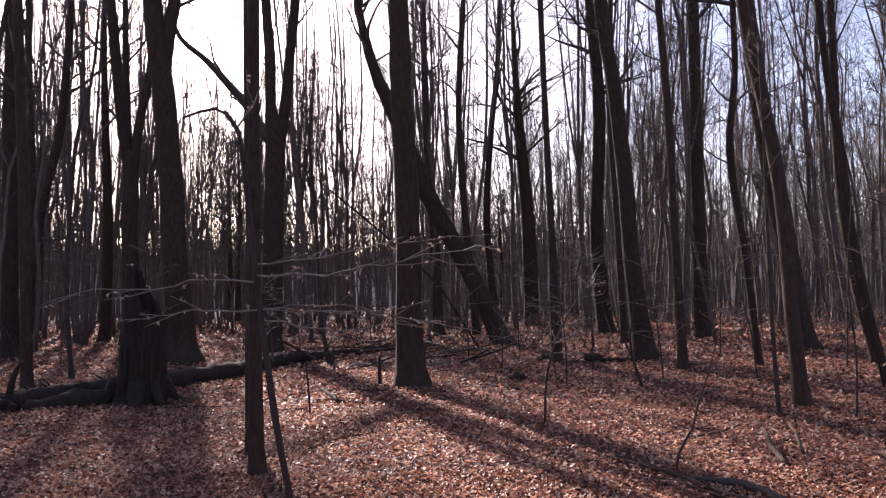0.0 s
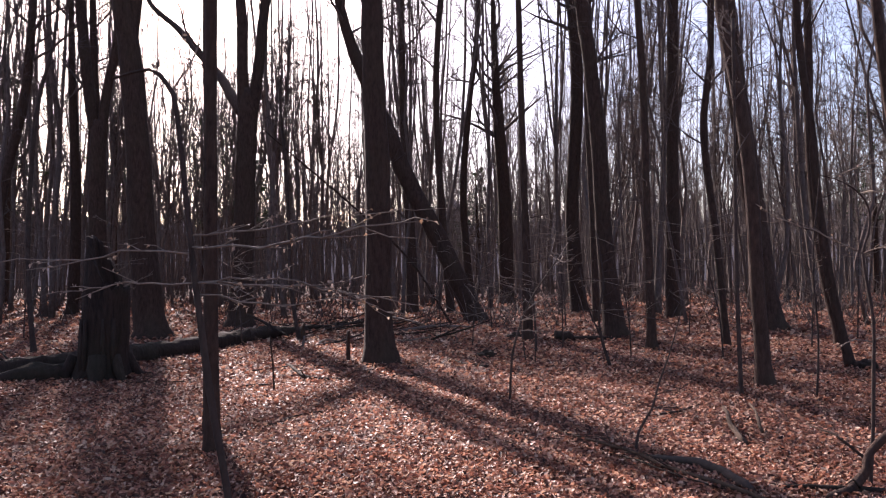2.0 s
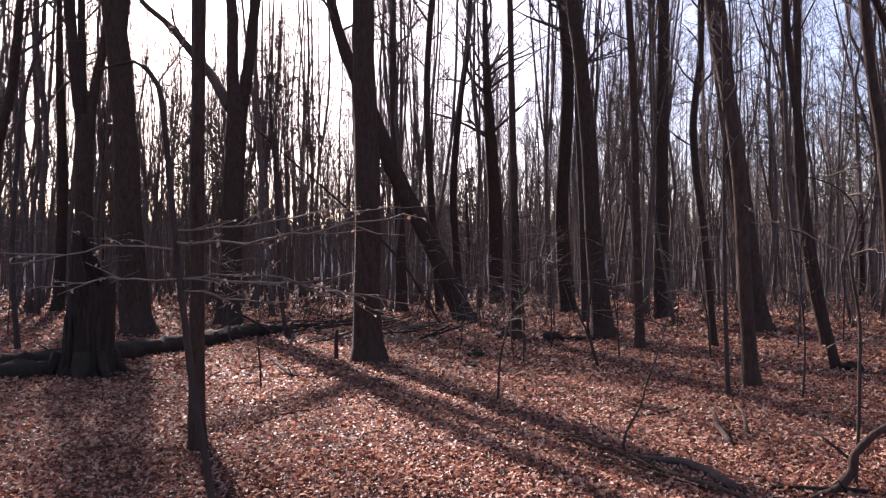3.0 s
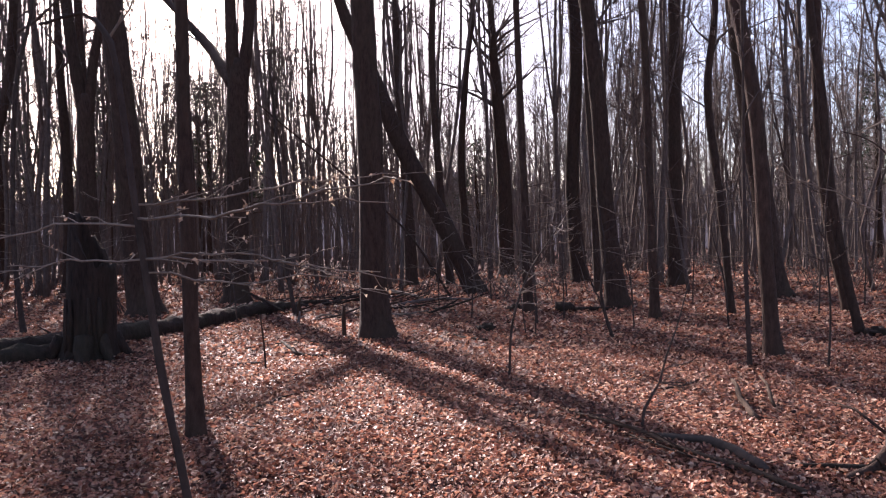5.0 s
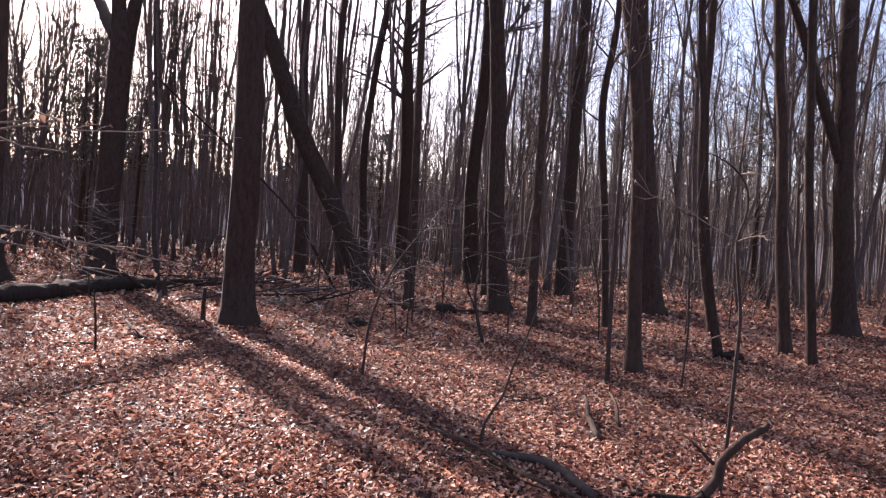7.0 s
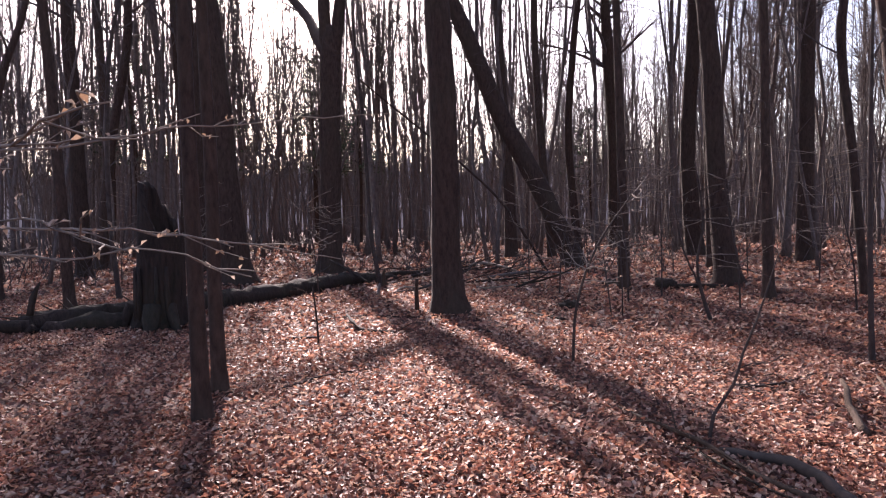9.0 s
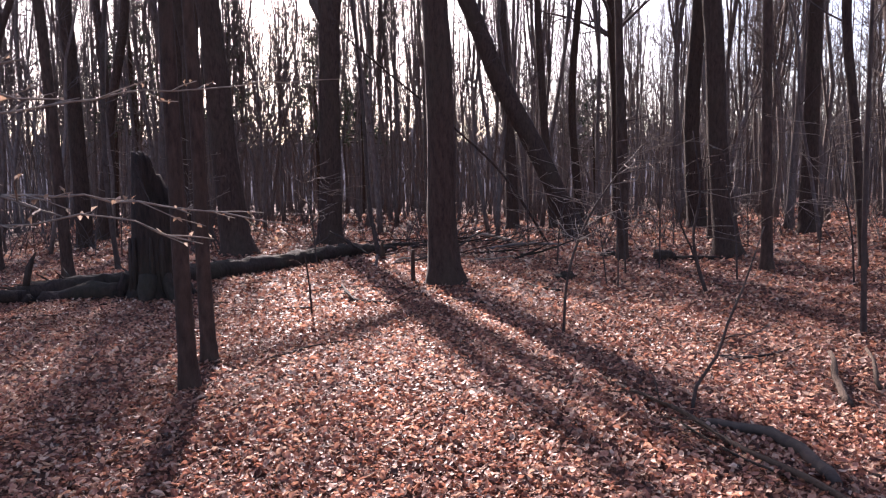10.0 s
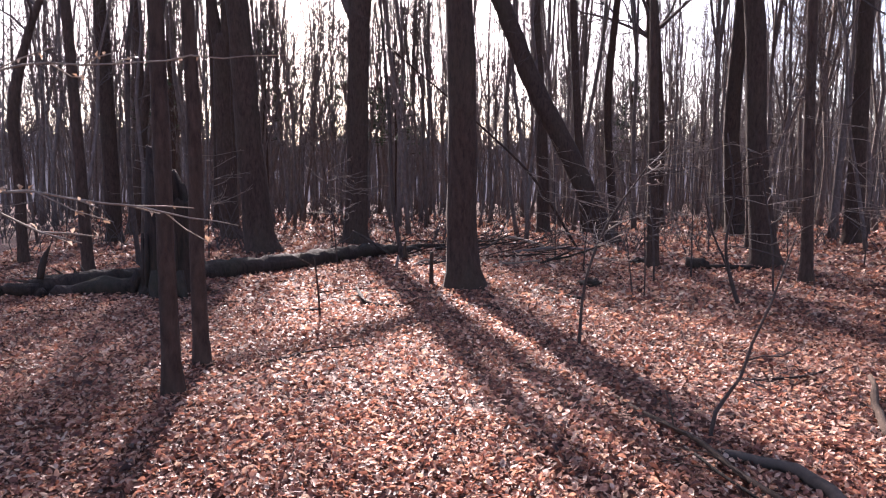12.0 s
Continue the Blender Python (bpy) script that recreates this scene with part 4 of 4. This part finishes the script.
def brushwood():
    rng = random.Random(21)
    for i in range(62):
        if i < 38:
            x, y = rng.gauss(-1.2, 1.9), rng.uniform(15.5, 23)
            L, z = rng.uniform(0.6, 2.4), rng.uniform(0.03, 0.22)
        else:
            y = rng.uniform(7, 20)
            x = rng.uniform(-0.6, 0.6) * y
            L, z = rng.uniform(0.4, 1.4), 0.03
        a = rng.gauss(0.2, 0.7)
        dx, dy = math.cos(a) * L / 2, math.sin(a) * L / 2
        r = rng.uniform(0.01, 0.03) if i < 38 else rng.uniform(0.006, 0.014)
        tip = z + (rng.uniform(0, 0.35) if i < 38 else 0.0)
        stick([(x - dx, y - dy, 0.03, r), (x - dx * 0.2, y - dy * 0.2 + rng.gauss(0, 0.08), z * 0.7 + 0.02, r * 0.9), (x + dx, y + dy, tip, r * 0.4)],
              "dead branch among brushwood on the leaves", rng.choice((BARK, ROT, BARK, SMOOTH) if i < 38 else (ROT, BARK)), 6, twigs=rng.choice((0, 1, 2)), seed=600 + i)


brushwood()


# ---- pines far back ----
def pine(x, y, h, seed):
    rng = random.Random(seed)
    base = tagged(new("pine_tree"), "tall dark green pine far back in the wood", "tree", "trees of the wood")
    base.matrix_world = pose(x, y, 0)
    st = spline([(0, 0, -0.1, 0.2), (rng.gauss(0, 0.1), 0, h * 0.5, 0.16), (rng.gauss(0, 0.2), 0, h, 0.04)], 0.8)
    s = Stock()
    s.tube([Vector(q[:3]) for q in st], [q[3] for q in st], 9, 0.1)
    c, b = Stock(), s
    for _ in range(46):
        f = rng.random()
        z = h * (0.38 + 0.62 * f)
        L = (1 - f) * 2.3 + 0.5
        a = rng.uniform(0, 6.28)
        tip = Vector((math.cos(a) * L, math.sin(a) * L, z + rng.uniform(-0.1, 0.6)))
        b.tube([Vector((0, 0, z)), tip], [0.03, 0.008], 4, cap=False)
        for _ in range(9):
            q = Vector((0, 0, z)).lerp(tip, rng.uniform(0.4, 1.05)) + Vector((rng.gauss(0, 0.14), rng.gauss(0, 0.14), rng.gauss(0, 0.1)))
            for _ in range(5):
                c.leaf(q + Vector((rng.gauss(0, 0.1), rng.gauss(0, 0.1), rng.gauss(0, 0.06))), rng.uniform(0.09, 0.18), rng)
    part("trunk", s.mesh("trunk"), BARK, base)
    part("needles", c.mesh("needles"), NEEDLE, base, "ragged clumps of dark needles")


for i, (x, y, h) in enumerate(((-22.5, 38, 13), (-17.5, 40, 11), (-13.2, 44, 12), (-11.5, 47, 10), (-26, 44, 14), (4.5, 52, 9), (-30, 47, 13), (30, 44, 12), (-15.5, 50, 13))):
    pine(x, y, h, 900 + i)


# ---- leaf litter ----
def litter():
    rng = np.random.default_rng(3)
    bands = [(-5.0, 2.2, 160, 0.085), (2.2, 6.0, 2000, 0.043), (6.0, 10.0, 900, 0.052), (10.0, 15.0, 260, 0.08), (15.0, 26.0, 62, 0.13), (26.0, 45.0, 11, 0.22)]
    xs, ys, sz = [], [], []
    for y0, y1, dens, size in bands:
        half = (0.95 if y0 >= 10 else 0.72) * abs(y1) + 2.4 if y0 > 2 else 6.0
        n = int((y1 - y0) * 2 * half * dens)
        y = rng.uniform(y0, y1, n)
        x = rng.uniform(-half, half, n) + 0.4
        keep = np.abs(x - 0.4) < (0.72 * y + 1.6 if y0 > 2 else 6.0)
        if y0 >= 10:
            keep |= (x > 0) & (x < 0.95 * y + 2.4)
        xs.append(x[keep])
        ys.append(y[keep])
        sz.append(rng.normal(size, size * 0.22, keep.sum()).clip(size * 0.45, size * 1.6))
    x, y, s = np.concatenate(xs), np.concatenate(ys), np.concatenate(sz)
    base = np.array([gz(a, b) for a, b in zip(x, y)])
    # a rim of six points with two on the rib where leaves lie near the path, a folded rhomb further off
    full = ([(-0.5, 0), (-0.25, 0.21), (0.14, 0.27), (0.5, 0), (0.17, -0.27), (-0.22, -0.21), (-0.16, 0), (0.18, 0)], (1, 2, 4, 5), 3,
            [(0, 6, 1), (1, 6, 7), (1, 7, 2), (2, 7, 3), (0, 5, 6), (5, 7, 6), (5, 4, 7), (4, 3, 7)])
    plain = ([(-0.5, 0), (-0.05, 0.3), (0.5, 0), (-0.05, -0.3), (0.0, 0)], (1, 3), 2, [(0, 4, 1), (1, 4, 2), (0, 3, 4), (3, 2, 4)])
    v, f, count = [], [], 0
    for (outline, wings, tip, faces), pick in ((full, (y > 2.2) & (y < 6)), (plain, (y <= 2.2) | (y >= 6))):
        gx, gy, gs, gb = x[pick], y[pick], s[pick], base[pick]
        n, m = len(gx), len(outline)
        p = np.zeros((n, m, 3))
        p[:, :, :2] = np.array(outline)[None]
        p[:, wings, 2] += rng.uniform(-0.06, 0.3, (n, 1)) + rng.uniform(-0.06, 0.1, (n, len(wings)))
        p[:, 0, 2] += rng.uniform(-0.05, 0.2, n)
        p[:, tip, 2] += rng.uniform(-0.08, 0.34, n)
        p[:, :, :2] *= rng.uniform(0.84, 1.12, (n, m, 1))
        p[:, :, 1] *= rng.uniform(0.6, 1.25, (n, 1))
        p *= gs[:, None, None]
        tx, ty, tz = rng.normal(0, 0.42, n), rng.normal(0, 0.42, n), rng.uniform(0, 2 * np.pi, n)
        cx, sx, cy, sy, cz, sn = np.cos(tx), np.sin(tx), np.cos(ty), np.sin(ty), np.cos(tz), np.sin(tz)
        X, Y, Z = p[..., 0], p[..., 1], p[..., 2]
        Y, Z = Y * cx[:, None] - Z * sx[:, None], Y * sx[:, None] + Z * cx[:, None]
        X, Z = X * cy[:, None] + Z * sy[:, None], Z * cy[:, None] - X * sy[:, None]
        X, Y = X * cz[:, None] - Y * sn[:, None], X * sn[:, None] + Y * cz[:, None]
        gb = gb + rng.uniform(0.004, 0.045, n)
        v.append(np.stack([X + gx[:, None], Y + gy[:, None], Z + gb[:, None]], -1).reshape(-1, 3))
        f.append((np.array(faces)[None] + np.arange(n)[:, None, None] * m).reshape(-1, 3) + count)
        count += n * m
    v, f = np.concatenate(v), np.concatenate(f)
    me = bpy.data.meshes.new("leaf_litter")
    me.vertices.add(len(v))
    me.vertices.foreach_set("co", v.astype(np.float32).ravel())
    me.loops.add(len(f) * 3)
    me.loops.foreach_set("vertex_index", f.astype(np.int32).ravel())
    me.polygons.add(len(f))
    me.polygons.foreach_set("loop_start", np.arange(len(f), dtype=np.int32) * 3)
    me.polygons.foreach_set("loop_total", np.full(len(f), 3, dtype=np.int32))
    me.update(calc_edges=True)
    me.validate()
    me.materials.append(LITTER)
    tagged(new("leaf_litter", me), "thick layer of dry reddish-brown fallen leaves", "leaves", kind="stuff")


litter()


# ---- single larger leaves on top of the litter nearest to the path ----
def leaf_mesh(seed):
    """A dry beech leaf: pointed oval, folded along the rib, curled at the tip, with a stalk."""
    rng = random.Random(seed)
    fold, curl, twist = rng.uniform(0.1, 0.5), rng.uniform(-0.1, 0.35), rng.uniform(-0.3, 0.3)
    v, f = [], []
    for i, (t, w) in enumerate(((0.0, 0.02), (0.2, 0.2), (0.45, 0.3), (0.7, 0.22), (0.9, 0.08), (1.0, 0.01))):
        z = curl * t * t
        for sgn in (-1, 0, 1):
            v.append((t - 0.5, sgn * w * (1 + 0.1 * math.sin(9 * t)), z + abs(sgn) * w * fold + sgn * w * twist * t))
        if i:
            a = 3 * i
            f += [(a - 3, a - 2, a + 1, a), (a - 2, a - 1, a + 2, a + 1)]
    v += [(-0.5, -0.012, 0.0), (-0.5, 0.012, 0.0), (-0.72, 0.0, 0.03)]
    n = len(v)
    f.append((n - 3, n - 2, n - 1))
    me = bpy.data.meshes.new("leaf")
    me.from_pydata(v, [], f)
    me.materials.append(LEAF)
    return me


def large_leaves():
    rng = random.Random(91)
    kinds = [leaf_mesh(700 + i) for i in range(8)]
    for _ in range(280):
        y = 3.0 + 3.2 * rng.random() ** 0.8
        x = rng.uniform(-0.62, 0.66) * y + 0.4
        s = rng.uniform(0.04, 0.062)
        ob = new("leaf", rng.choice(kinds))
        ob.parent = GROUND
        ob.matrix_world = pose(x, y, gz(x, y) + 0.035, rng.gauss(0, 14), rng.gauss(0, 14), rng.uniform(0, 360)) @ Matrix.Diagonal((s, s, s, 1))


large_leaves()
